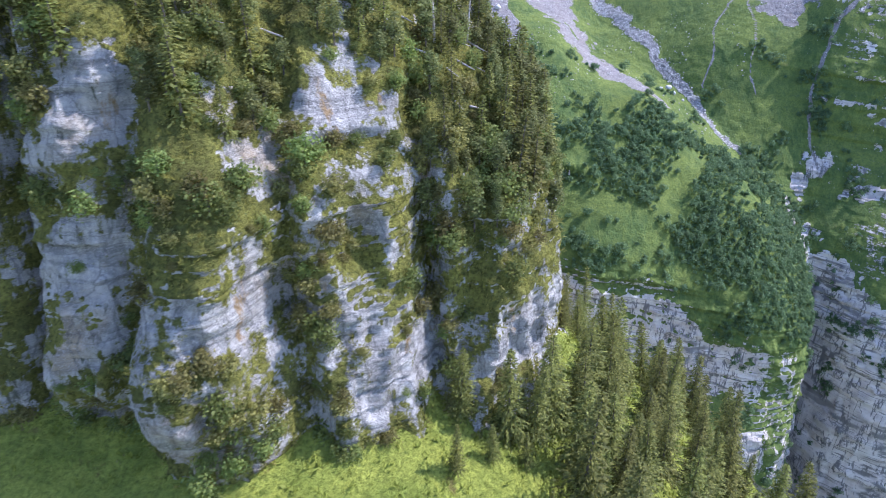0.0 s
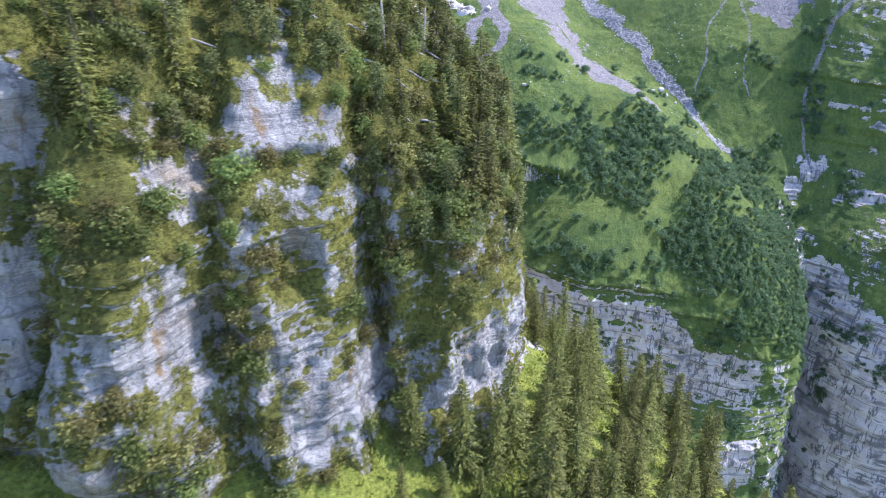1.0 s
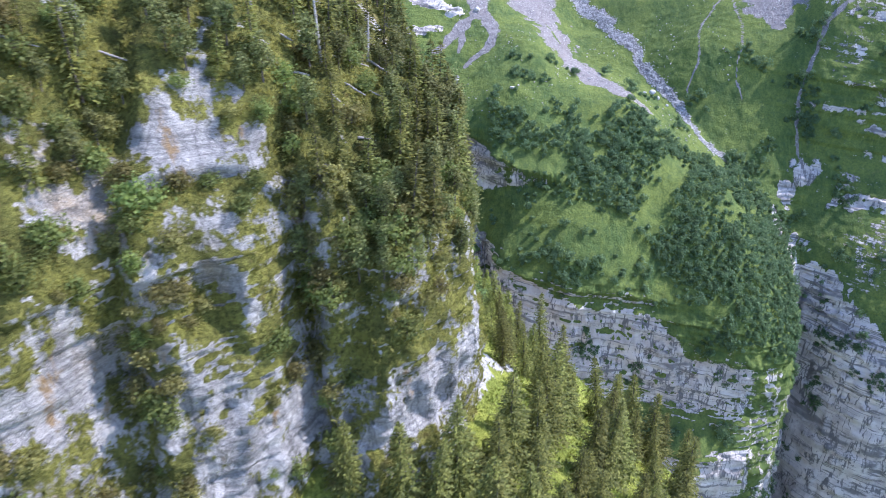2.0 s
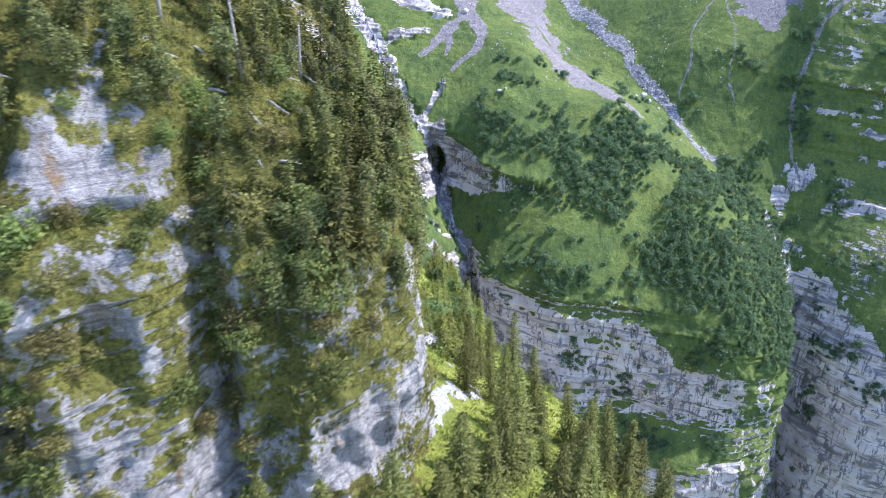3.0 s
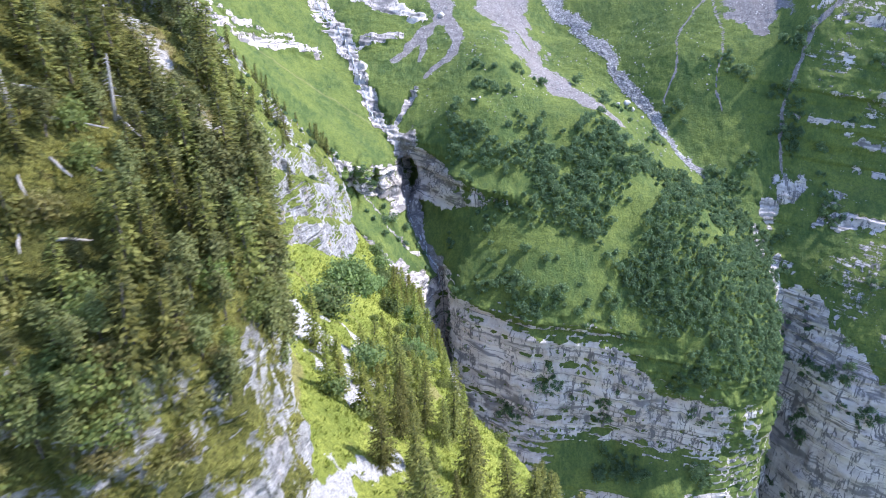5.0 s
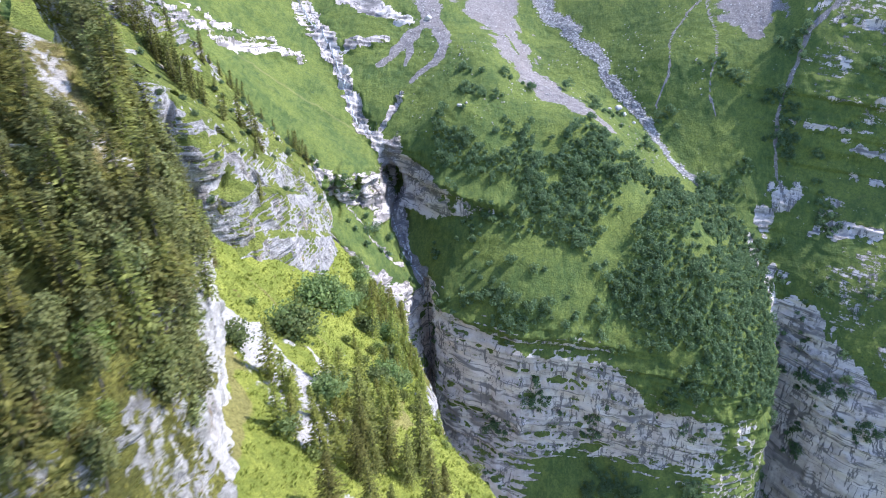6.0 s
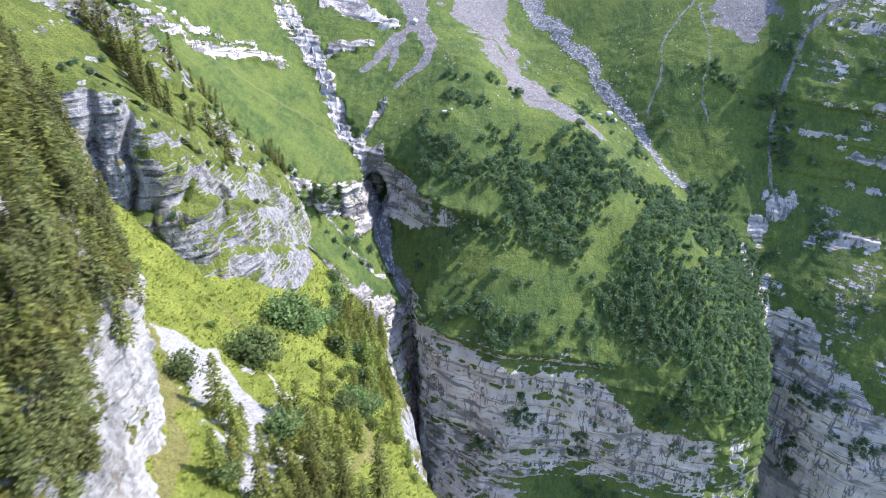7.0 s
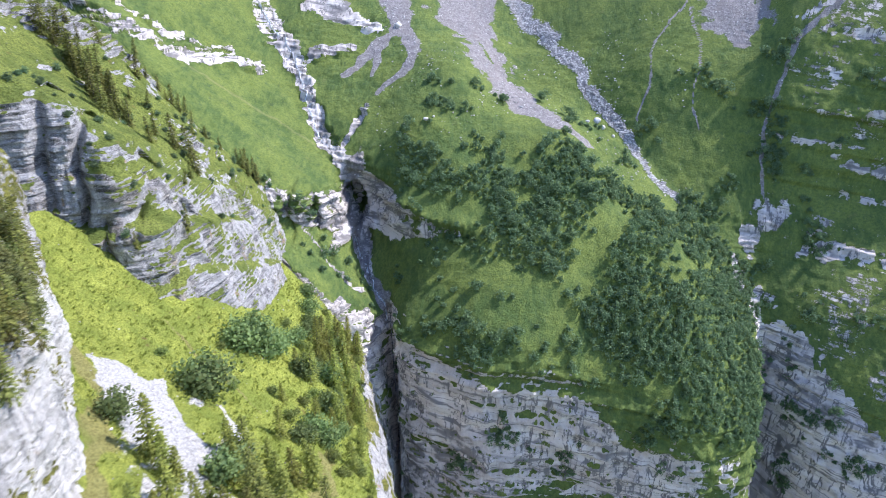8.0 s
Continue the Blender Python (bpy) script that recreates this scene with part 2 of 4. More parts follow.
def leaf_material(name, deep, light, thin=0.5):
    m, t, bsdf = material(name)
    isle = node(t, "ShaderNodeNewGeometry").outputs["Random Per Island"]
    own = node(t, "ShaderNodeObjectInfo").outputs["Random"]
    at = node(t, "ShaderNodeNewGeometry").outputs["Position"]
    clump = noise_node(t, at, 0.5, 4)
    c = mixed(t, isle, deep, light)
    c = mixed(t, sharpen(t, clump, 0.35, 0.65), mixed(t, 0.5, c, deep), c)
    hue = node(t, "ShaderNodeHueSaturation", {"Color": c, "Hue": 0.5, "Saturation": 1.0,
               "Value": node(t, "ShaderNodeMapRange", {"Value": own, "To Min": 0.7, "To Max": 1.3}).outputs[0]})
    tint = node(t, "ShaderNodeMapRange", {"Value": own, "To Min": 0.478, "To Max": 0.507}).outputs[0]
    t.links.new(tint, hue.inputs["Hue"])
    t.links.new(hue.outputs[0], bsdf.inputs["Base Color"])
    bsdf.inputs["Roughness"].default_value = 0.7
    bsdf.inputs["Specular IOR Level"].default_value = 0.25
    glow = node(t, "ShaderNodeBsdfTranslucent", {"Color": hue.outputs[0]})
    both = node(t, "ShaderNodeMixShader", {0: thin, 1: bsdf.outputs[0], 2: glow.outputs[0]})
    t.links.new(both.outputs[0], t.nodes["Material Output"].inputs[0])
    return m


def bark_material(name, a, b):
    m, t, bsdf = material(name)
    at = node(t, "ShaderNodeTexCoord").outputs["Object"]
    t.links.new(mixed(t, noise_node(t, at, 3.0, 6, 0.7, (1, 1, 0.2)), a, b), bsdf.inputs["Base Color"])
    bsdf.inputs["Roughness"].default_value = 0.95
    return m


LIMESTONE = mountain_material("limestone_near", (0.60, 0.585, 0.565), (0.33, 0.325, 0.32), (0.145, 0.152, 0.04), (0.30, 0.298, 0.07), (0, 0, 0), 0.8, 1.3, 0.95, 0.5, 0.45, 0.45, tufty=0.45, speckle=0.5)
MEADOW = mountain_material("meadow", (0.56, 0.55, 0.53), (0.25, 0.245, 0.24), (0.225, 0.278, 0.05), (0.39, 0.43, 0.082), gravelly=1.35, tufty=0.62)
BANDED = mountain_material("banded_rock", (0.50, 0.495, 0.49), (0.28, 0.28, 0.285), (0.14, 0.185, 0.042), (0.25, 0.295, 0.065), (0, 0.03, 0), 1.2, 1.1, 0.9, 1.0, 0.4, 0.9)
VALLEY = far_material("valley_rock")
NEEDLES = leaf_material("needles", (0.082, 0.100, 0.030), (0.30, 0.318, 0.080), 0.4)
FRESH = leaf_material("young_needles", (0.135, 0.168, 0.045), (0.42, 0.455, 0.105))
PINE = leaf_material("pine_needles", (0.10, 0.118, 0.044), (0.29, 0.32, 0.11), 0.42)
LEAVES = leaf_material("leaves", (0.12, 0.17, 0.052), (0.31, 0.37, 0.105))
OLIVE = leaf_material("olive_leaves", (0.145, 0.145, 0.05), (0.355, 0.335, 0.11))
ALDER = leaf_material("alder_leaves", (0.080, 0.138, 0.075), (0.195, 0.285, 0.132))
BUSH = leaf_material("bush_leaves", (0.125, 0.19, 0.075), (0.26, 0.35, 0.12))
TURF = leaf_material("turf_blades", (0.165, 0.17, 0.046), (0.38, 0.365, 0.095))
LUSH = leaf_material("meadow_blades", (0.20, 0.265, 0.05), (0.37, 0.42, 0.09))
BARK = bark_material("bark", (0.07, 0.055, 0.045), (0.16, 0.14, 0.12))
DEADWOOD = bark_material("deadwood", (0.26, 0.24, 0.22), (0.42, 0.40, 0.37))


# ---- sheets of ground between plan lines ----
def spline(lines, at_count, axis, dense=None):
    """Resample control rows along an axis by softened Catmull-Rom; dense: how closely each gap is sampled."""
    p = np.moveaxis(lines, axis, 0)
    n = len(p)
    gap = np.maximum(np.linalg.norm(np.diff(p, axis=0), axis=-1).reshape(n - 1, -1).mean(1), 1e-3)
    s = np.r_[0, np.cumsum(gap)]
    slope = np.diff(p, axis=0) / gap.reshape(-1, *([1] * (p.ndim - 1)))
    tang = np.zeros_like(p)
    tang[1:-1], tang[0], tang[-1] = (slope[1:] + slope[:-1]) / 2, slope[0], slope[-1]
    tang *= 0.75
    if dense is None:
        x = np.linspace(0, s[-1], at_count)
    else:
        share = np.r_[0, np.cumsum(gap * np.asarray(dense))]
        x = np.interp(np.linspace(0, share[-1], at_count), share, s)
    k = np.clip(np.searchsorted(s, x, side="right") - 1, 0, n - 2)
    shape = (-1, *([1] * (p.ndim - 1)))
    h = gap[k].reshape(shape)
    u = ((x - s[k]) / gap[k]).reshape(shape)
    out = ((2 * u ** 3 - 3 * u ** 2 + 1) * p[k] + (u ** 3 - 2 * u ** 2 + u) * h * tang[k]
           + (-2 * u ** 3 + 3 * u ** 2) * p[k + 1] + (u ** 3 - u ** 2) * h * tang[k + 1])
    return np.moveaxis(out, 0, axis)


def normals(g):
    du, dv = np.gradient(g, axis=1), np.gradient(g, axis=0)
    n = np.cross(du, dv)
    return n / np.maximum(np.linalg.norm(n, axis=-1, keepdims=True), 1e-9)


class Sheet:
    """A loft through plan lines, roughened into crags and turf."""

    def __init__(self, lines, cols, rows, lumps, beds, thick, seed, carve=None, dip=(0, 0), pillars=1.3, rough=None, waver=2.0, dense=None, crag_size=1.0):
        g = spline(spline(np.array(lines, float), cols, 1), rows, 0, dense)
        n = normals(g)
        if n[..., 2].mean() < 0:
            n = -n
        flat, nf = g.reshape(-1, 3), n.reshape(-1, 3)
        steep = step(0.35, 0.75, 1 - nf[:, 2])
        if rough is not None:
            crag = rough(flat)
            steep = np.maximum(steep, crag)
        push = lumps * (0.35 + 0.65 * steep) * fractal(flat, 26, 4, seed)
        level = flat[:, 2] + dip[0] * flat[:, 0] + dip[1] * flat[:, 1] + waver * fractal(flat, 40, 2, seed + 9)
        for size, share in ((thick, 1.0), (thick * 0.37, 0.45)):
            bed = np.floor(level / size)
            frac = level / size - bed
            own = lattice((bed + 4096).astype(np.uint32), np.uint32(0), np.uint32(3), seed)
            push += steep * beds * share * (0.8 * own + 0.9 * (0.5 - frac))
        if rough is not None:
            push += crag * 1.5 * (0.5 - (level / 2.6) % 1.0) + crag * 0.8 * fractal(flat, 4, 2, seed + 45)
        ribs = 1 - np.abs(fractal(flat, (11, 11, 60), 3, seed + 20))
        push += steep * pillars * (ribs - 0.6)
        push += steep * (0.3 + 0.5 * beds) * fractal(flat, 3.6, 3, seed + 30)
        push += steep * 0.38 * crag_size * (0.5 - np.abs(fractal(flat, (1.7, 1.7, 2.6), 2, seed + 35)))
        if crag_size > 1:
            push += steep * 0.8 * (0.5 - np.abs(fractal(flat, (3.2, 3.2, 7.0), 3, seed + 36)))
        push += (1 - steep) * 0.35 * fractal(flat, 3.0, 2, seed + 40)
        if carve is not None:
            flat = flat + carve(flat)
        flat = flat + nf * push[:, None]
        self.g, self.shape = flat.reshape(g.shape), g.shape[:2]
        n = normals(self.g)
        if n[..., 2].mean() < 0:
            n = -n
        self.n, self.steep = n.reshape(-1, 3), steep
        self.p, self.level = flat, level
        self.rise = np.repeat(np.linspace(0, 1, rows), cols)
        self.turf, self.rubble, self.dry, self.sunlit_pale = (np.zeros(len(flat)) for _ in range(4))
        self.seed = seed

    def turf_by_slope(self, lo, hi, amount=0.5, size=9, most=1.0, share=0.6):
        nz = self.n[:, 2] * share + (1 - self.steep) * (1 - share)
        q = np.stack([self.p[:, 0], self.p[:, 1], self.level], 1)
        self.turf = most * step(lo, hi, nz + amount * 0.5 * fractal(q, size, 4, self.seed + 50))
        return self

    def link(self, name, mat, label, category):
        rows, cols = self.shape
        mesh = bpy.data.meshes.new(name)
        idx = np.arange(rows * cols).reshape(rows, cols)
        quads = np.stack([idx[:-1, :-1], idx[:-1, 1:], idx[1:, 1:], idx[1:, :-1]], -1).reshape(-1, 4)
        a, b, c = (self.p[quads[:, k]] for k in (0, 1, 2))
        if (np.cross(b - a, c - a) * self.n[quads[:, 0]]).sum(1).mean() < 0:
            quads = quads[:, ::-1]
        mesh.from_pydata(self.p, [], quads.tolist())
        mesh.polygons.foreach_set("use_smooth", np.ones(len(quads), bool))
        for key, values in (("turf", self.turf), ("rubble", self.rubble), ("dry", self.dry), ("sunlit_pale", self.sunlit_pale)):
            mesh.attributes.new(key, "FLOAT", "POINT").data.foreach_set("value", values.astype(np.float32))
        mesh.materials.append(mat)
        return tagged(new(name, mesh), label, category, kind="structure")


def near_lines(p, lines, wobble=0.35, seed=5, stray=0.0):
    """1 within the half-width of plan lines (rows of x, y, half-width), falling to 0 outside."""
    best = np.zeros(len(p))
    rag = 1 + wobble * fractal(p, 6, 3, seed)
    px, py = p[:, 0], p[:, 1]
    if stray:
        px, py = px + stray * fractal(p, 17, 2, seed + 60), py + stray * fractal(p, 17, 2, seed + 70)
    for line in lines:
        reach = 3 * max(w for *_, w in line)
        xs, ys = [row[0] for row in line], [row[1] for row in line]
        some = np.flatnonzero((px > min(xs) - reach) & (px < max(xs) + reach) & (py > min(ys) - reach) & (py < max(ys) + reach))
        x, y, g = px[some], py[some], rag[some]
        for (ax, ay, aw), (bx, by, bw) in zip(line[:-1], line[1:]):
            dx, dy = bx - ax, by - ay
            u = np.clip(((x - ax) * dx + (y - ay) * dy) / (dx * dx + dy * dy), 0, 1)
            half = np.maximum((aw + (bw - aw) * u) * g, 0.05)
            best[some] = np.maximum(best[some], 1 - step(0.6, 1.25, np.hypot(x - ax - u * dx, y - ay - u * dy) / half))
    return best


# Spur beside the flight line: foot, middle, brow and back, from the west round its nose to the north side
SPUR_FOOT = [(-130, 75, 150), (-80, 68, 146), (-46, 64, 141), (-32, 58, 138), (-12, 67, 138), (1, 74, 136), (13, 79, 129), (21, 95, 128),
     (20, 110, 133), (13, 130, 133), (5, 156, 129), (-6, 178, 132), (-40, 215, 146)]
SPUR_MIDDLE = [(-130, 80, 175), (-80, 74, 164), (-44, 66, 158), (-30, 61, 156), (-13, 72, 156), (-3, 78, 156), (10, 84, 154), (20, 98, 153),
     (19, 111, 151), (13, 130, 150), (6, 154, 148), (-5, 177, 146), (-40, 212, 158)]
SPUR_BROW = [(-130, 85, 195), (-80, 78, 184), (-42, 69, 173), (-28, 66, 171), (-14, 77, 172), (-3, 83, 171), (8, 87, 169), (17, 100, 168),
     (18, 112, 166), (12, 130, 165), (5, 153, 162), (-6, 177, 155), (-40, 214, 168)]
SPUR_SHOULDER = [(-130, 95, 225), (-80, 90, 212), (-42, 76, 193), (-29, 79, 188), (-14, 93, 190), (-4, 96, 187), (5, 102, 183), (13, 110, 178),
     (14, 118, 178), (8, 131, 183), (0, 151, 178), (-14, 182, 170), (-48, 220, 186)]
SPUR_BACK = [(-130, 150, 290), (-80, 140, 265), (-50, 120, 240), (-36, 120, 224), (-22, 125, 214), (-14, 127, 207), (-6, 131, 200), (2, 134, 195),
     (3, 137, 194), (0, 143, 194), (-10, 158, 198), (-34, 184, 206), (-72, 224, 226)]
SPUR = [SPUR_FOOT, SPUR_MIDDLE, SPUR_BROW, SPUR_SHOULDER, SPUR_BACK]
# Meadow below it: foot of the cliffs, middle, outer edge
SLOPE_TOP = [(-130, 85, 160), (-80, 78, 154), (-46, 72, 147), (-32, 66, 144), (-12, 75, 144), (-2, 82, 142), (8, 86, 135), (14, 98, 134),
     (12, 112, 139), (5, 130, 139), (-4, 160, 136), (-20, 184, 139), (-42, 208, 146), (-44, 238, 146), (-26, 250, 120), (-16, 268, 108), (-14, 292, 106), (-12, 320, 100)]
SLOPE_UPPER = [(-130, 50, 143), (-80, 45, 138), (-45, 45, 133), (-25, 44, 131), (0, 52, 128), (15, 60, 124), (25, 68, 121), (32, 90, 121),
     (30, 110, 124), (24, 130, 125), (14, 162, 121), (6, 186, 118), (-10, 212, 118), (-16, 232, 119), (-8, 247, 113), (-1, 266, 102), (0, 292, 96), (1, 317, 88)]
SLOPE_LOWER = [(-130, 10, 118), (-80, 5, 113), (-45, 10, 110), (-20, 15, 108), (5, 25, 107), (25, 38, 105), (40, 55, 102), (50, 80, 101),
     (50, 105, 104), (42, 132, 107), (30, 166, 108), (22, 190, 106), (14, 212, 104), (12, 232, 101), (15, 250, 91), (16, 270, 84), (16, 294, 77), (14, 316, 72)]
SLOPE_EDGE = [(-130, -80, 80), (-80, -80, 75), (-40, -70, 72), (0, -60, 68), (35, -40, 66), (60, -10, 68), (75, 30, 72), (84, 70, 76),
     (82, 105, 78), (74, 138, 82), (60, 172, 84), (47, 200, 80), (42, 222, 75), (39, 240, 71), (37, 256, 67), (32, 278, 60), (29, 298, 55), (27, 314, 51)]
SLOPE = [SLOPE_TOP, SLOPE_UPPER, SLOPE_LOWER, SLOPE_EDGE]
EDGE = SLOPE_EDGE
EDGE_WALL = [EDGE, [(x + 5, y - 1, z - 16) for x, y, z in EDGE], [(x + 10, y - 2, z - 60) for x, y, z in EDGE], [(x + 26, y - 6, -140) for x, y, z in EDGE]]
# Bedded buttress beyond the meadow: foot, middle, brow, ridge behind
BUTTRESS_FOOT = [(-75, 222, 138), (-41, 242, 134), (-26, 240, 121), (-15, 242, 106), (-5, 262, 98), (-4, 290, 95), (-3, 318, 88), (-6, 340, 88)]
BUTTRESS_MIDDLE = [(-75, 228, 160), (-41, 245, 150), (-28, 244, 138), (-17, 247, 126), (-10, 266, 118), (-8, 292, 112), (-6, 318, 103), (-8, 342, 100)]
BUTTRESS_BROW = [(-75, 238, 185), (-43, 249, 171), (-33, 251, 163), (-25, 262, 154), (-20, 280, 145), (-16, 300, 133), (-10, 324, 114), (-10, 344, 108)]
BUTTRESS_RIDGE = [(-85, 270, 205), (-56, 280, 180), (-47, 290, 170), (-41, 298, 162), (-36, 308, 156), (-30, 318, 146), (-18, 338, 124), (-14, 350, 114)]
BUTTRESS_BACK = [(-110, 310, 215), (-72, 316, 196), (-63, 328, 185), (-55, 334, 173), (-47, 341, 157), (-40, 346, 143), (-26, 354, 124), (-16, 360, 112)]
BUTTRESS = [BUTTRESS_FOOT, BUTTRESS_MIDDLE, BUTTRESS_BROW, BUTTRESS_RIDGE, BUTTRESS_BACK]
# Head of the valley, low to high; each line from the west over the stream and the wooded hill to the eastern wall
VALLEY_FLOOR = [(-40, 330, -140), (10, 322, -140), (26, 318, -140), (38, 311, -140), (42.5, 334, -140), (47, 308, -140), (80, 300, -140), (104, 297, -140), (125, 293, -140), (150, 287, -140),
     (176, 287, -140), (204, 298, -140), (222, 322, -140), (232, 346, -140), (246, 318, -140), (268, 302, -140), (300, 285, -140), (360, 250, -140)]
VALLEY_LEDGE_EDGE = [(-60, 340, -20), (10, 318, -20), (25, 317, -22), (37, 314, -22), (42, 335, -28), (47, 308, -32), (80, 282, -40), (104, 281, -38), (125, 280, -38), (150, 275, -40),
     (178, 282, -44), (205, 298, -48), (222, 325, -36), (231, 348, -32), (245, 322, -34), (267, 306, -34), (299, 290, -34), (360, 256, -32)]
VALLEY_LEDGE = [(-40, 330, 30), (10, 320, 30), (24, 318, 28), (35, 319, 20), (41, 338, 15), (46, 314, 6), (80, 294, -8), (104, 296, -13), (125, 297, -17), (150, 291, -19),
     (176, 291, -21), (203, 302, -22), (221, 330, -8), (231, 352, 2), (245, 330, 5), (266, 316, 6), (298, 300, 6), (360, 270, 8)]
VALLEY_CLIFF_TOP = [(-40, 335, 90), (-5, 322, 92), (14, 315, 73), (31, 326, 56), (37.5, 341, 58), (46, 317, 56), (80, 302, 54), (104, 305, 54), (123, 303, 46), (147, 299, 37),
     (174, 296, 28), (200, 308, 18), (217, 335, 28), (229, 360, 37), (243, 352, 40), (262, 347, 46), (298, 335, 52), (360, 305, 58)]
VALLEY_LOWER_HILL = [(-45, 346, 118), (-9, 333, 97), (6, 348, 96), (17, 355, 88), (29, 352, 66), (54, 338, 79), (80, 336, 88), (107, 346, 95), (134, 343, 86), (156, 336, 81),
     (178, 340, 77), (194, 347, 63), (208, 360, 58), (226, 376, 58), (244, 374, 64), (266, 370, 71), (298, 364, 76), (360, 335, 84)]
VALLEY_UPPER_HILL = [(-55, 356, 150), (-12, 339, 113), (1, 353, 113), (12, 370, 106), (20, 384, 90), (44, 378, 116), (69, 381, 125), (97, 381, 120), (125, 384, 122), (151, 376, 102),
     (173, 374, 92), (192, 372, 80), (207, 376, 71), (230, 384, 72), (250, 386, 84), (277, 390, 94), (306, 384, 98), (360, 360, 108)]
VALLEY_HILL_BROW = [(-90, 380, 192), (-45, 378, 152), (-14, 388, 128), (4, 390, 119), (15, 391, 119), (38, 392, 128), (60, 396, 137), (84, 395, 133), (122, 416, 134), (151, 420, 121),
     (170, 413, 110), (191, 400, 96), (213, 394, 92), (232, 398, 98), (252, 400, 112), (284, 400, 122), (312, 395, 128), (365, 380, 138)]
VALLEY_PASTURE = [(-120, 410, 220), (-72, 408, 178), (-48, 420, 161), (-24, 432, 150), (-8, 440, 152), (22, 440, 153), (50, 440, 159), (72, 436, 160), (104, 454, 145), (130, 452, 140),
     (150, 452, 139), (180, 446, 151), (206, 436, 148), (230, 420, 133), (250, 414, 140), (285, 408, 150), (318, 402, 156), (370, 395, 165)]
VALLEY_HIGH_PASTURE = [(-140, 440, 248), (-85, 445, 208), (-58, 456, 188), (-36, 468, 178), (-18, 472, 179), (18, 476, 178), (50, 480, 177), (86, 494, 171), (114, 502, 166), (136, 480, 158),
     (164, 480, 170), (204, 468, 178), (240, 457, 173), (252, 432, 165), (266, 432, 176), (292, 428, 182), (325, 424, 188), (380, 418, 200)]
VALLEY_SKYLINE = [(-200, 600, 340), (-120, 620, 330), (-80, 640, 320), (-40, 650, 310), (0, 660, 305), (30, 660, 300), (60, 665, 300), (90, 670, 300), (120, 670, 300), (150, 670, 300),
     (190, 660, 310), (230, 650, 320), (270, 640, 330), (300, 630, 335), (330, 620, 340), (370, 610, 350), (420, 600, 360), (500, 580, 370)]
VALLEY_LINES = [VALLEY_FLOOR, VALLEY_LEDGE_EDGE, VALLEY_LEDGE, VALLEY_CLIFF_TOP, VALLEY_LOWER_HILL, VALLEY_UPPER_HILL, VALLEY_HILL_BROW, VALLEY_PASTURE, VALLEY_HIGH_PASTURE, VALLEY_SKYLINE]
for line, far in zip(VALLEY_LINES, ((-160, 350, -140), (-160, 355, 40), (-160, 352, 120), (-150, 352, 180), (-150, 362, 205), (-160, 375, 222), (-190, 400, 245), (-215, 430, 270), (-240, 460, 295), (-330, 600, 400))):
    line.insert(0, far)
CAVES = ((18.5, 384, 94, 8.6, 19, 13.5, 20),)      # x, y, z, half-sizes, depth


def between(p, top, foot, soft=1.5):
    """How far up a cliff band each point lies (0 foot, 1 brow), and 1 inside it; top and foot are rows of x, z."""
    up = np.interp(p[:, 0], *zip(*top))
    low = np.interp(p[:, 0], *zip(*foot))
    ends = step(top[0][0], top[0][0] + 4, p[:, 0]) * (1 - step(top[-1][0] - 10, top[-1][0], p[:, 0]))
    u = (p[:, 2] - low) / np.maximum(up - low, 0.5)
    return u, ends * step(-soft, soft, p[:, 2] - low) * (1 - step(-soft, soft, p[:, 2] - up)), ends


FLUTED = ([(10, 112), (26, 112.5), (38, 107), (47, 103), (58, 99), (82, 97)], [(10, 84), (23, 85), (38, 84), (58, 90), (82, 92)])
STREAM_CLIFF = ([(-16, 124), (-11, 117), (-1, 112.5), (13, 108), (22, 108)], [(-16, 104), (-7, 103), (2, 96), (15, 89), (22, 88)])


def caves(p):
    out = np.zeros_like(p)
    for x, y, z, a, b, c, depth in CAVES:
        r = np.sqrt(((p[:, 0] - x) / a) ** 2 + ((p[:, 1] - y) / b) ** 2 + ((p[:, 2] - z) / c) ** 2)
        out[:, 1] += depth * (1 - step(0.60, 0.98, r))
    for x, a, depth in ((-5, 1.4, 4.5), (4.5, 1.7, 5.0), (11, 1.2, 3.5)):      # gullies in the small cliff beside the stream
        here = step(88, 96, p[:, 2]) * (1 - step(114, 122, p[:, 2])) * step(322, 330, p[:, 1]) * (1 - step(378, 386, p[:, 1]))
        out[:, 1] += depth * here * np.exp(-((p[:, 0] - x + 1.2 * np.sin(p[:, 2] / 4)) / a) ** 2)
    # cliff bands: the brow leans out, the foot draws back
    for (top, foot), far, lean in ((FLUTED, (336, 384), 3.6), (STREAM_CLIFF, (326, 380), 4.0)):
        u, _, ends = between(p, top, foot)
        here = ends * step(far[0] - 6, far[0], p[:, 1]) * (1 - step(far[1], far[1] + 6, p[:, 1]))
        out[:, 1] += here * lean * np.interp(u, (-0.8, 0.0, 1.0, 1.8), (0.0, 1.0, -1.0, 0.0))
        out[:, 1] += here * step(0.0, 0.2, u) * (1 - step(0.85, 1.05, u)) * 1.3 * np.abs(fractal(p, (4.5, 4.5, 40), 2, 29))
    # grassy ribs of the knoll beside the stream
    rib = ((p[:, 2] - 95) + 0.9 * (p[:, 0] + 4)) / 1.35 + 1.5 * fractal(p, 16, 2, 28)
    knoll = step(-8, 0, p[:, 0]) * (1 - step(26, 32, p[:, 0])) * step(60, 66, p[:, 2]) * (1 - step(92, 98, p[:, 2])) * (p[:, 1] < 362) * step(330, 334, p[:, 1])
    out[:, 1] -= knoll * 2.4 * np.abs(np.sin(rib / 3.1))
    return out


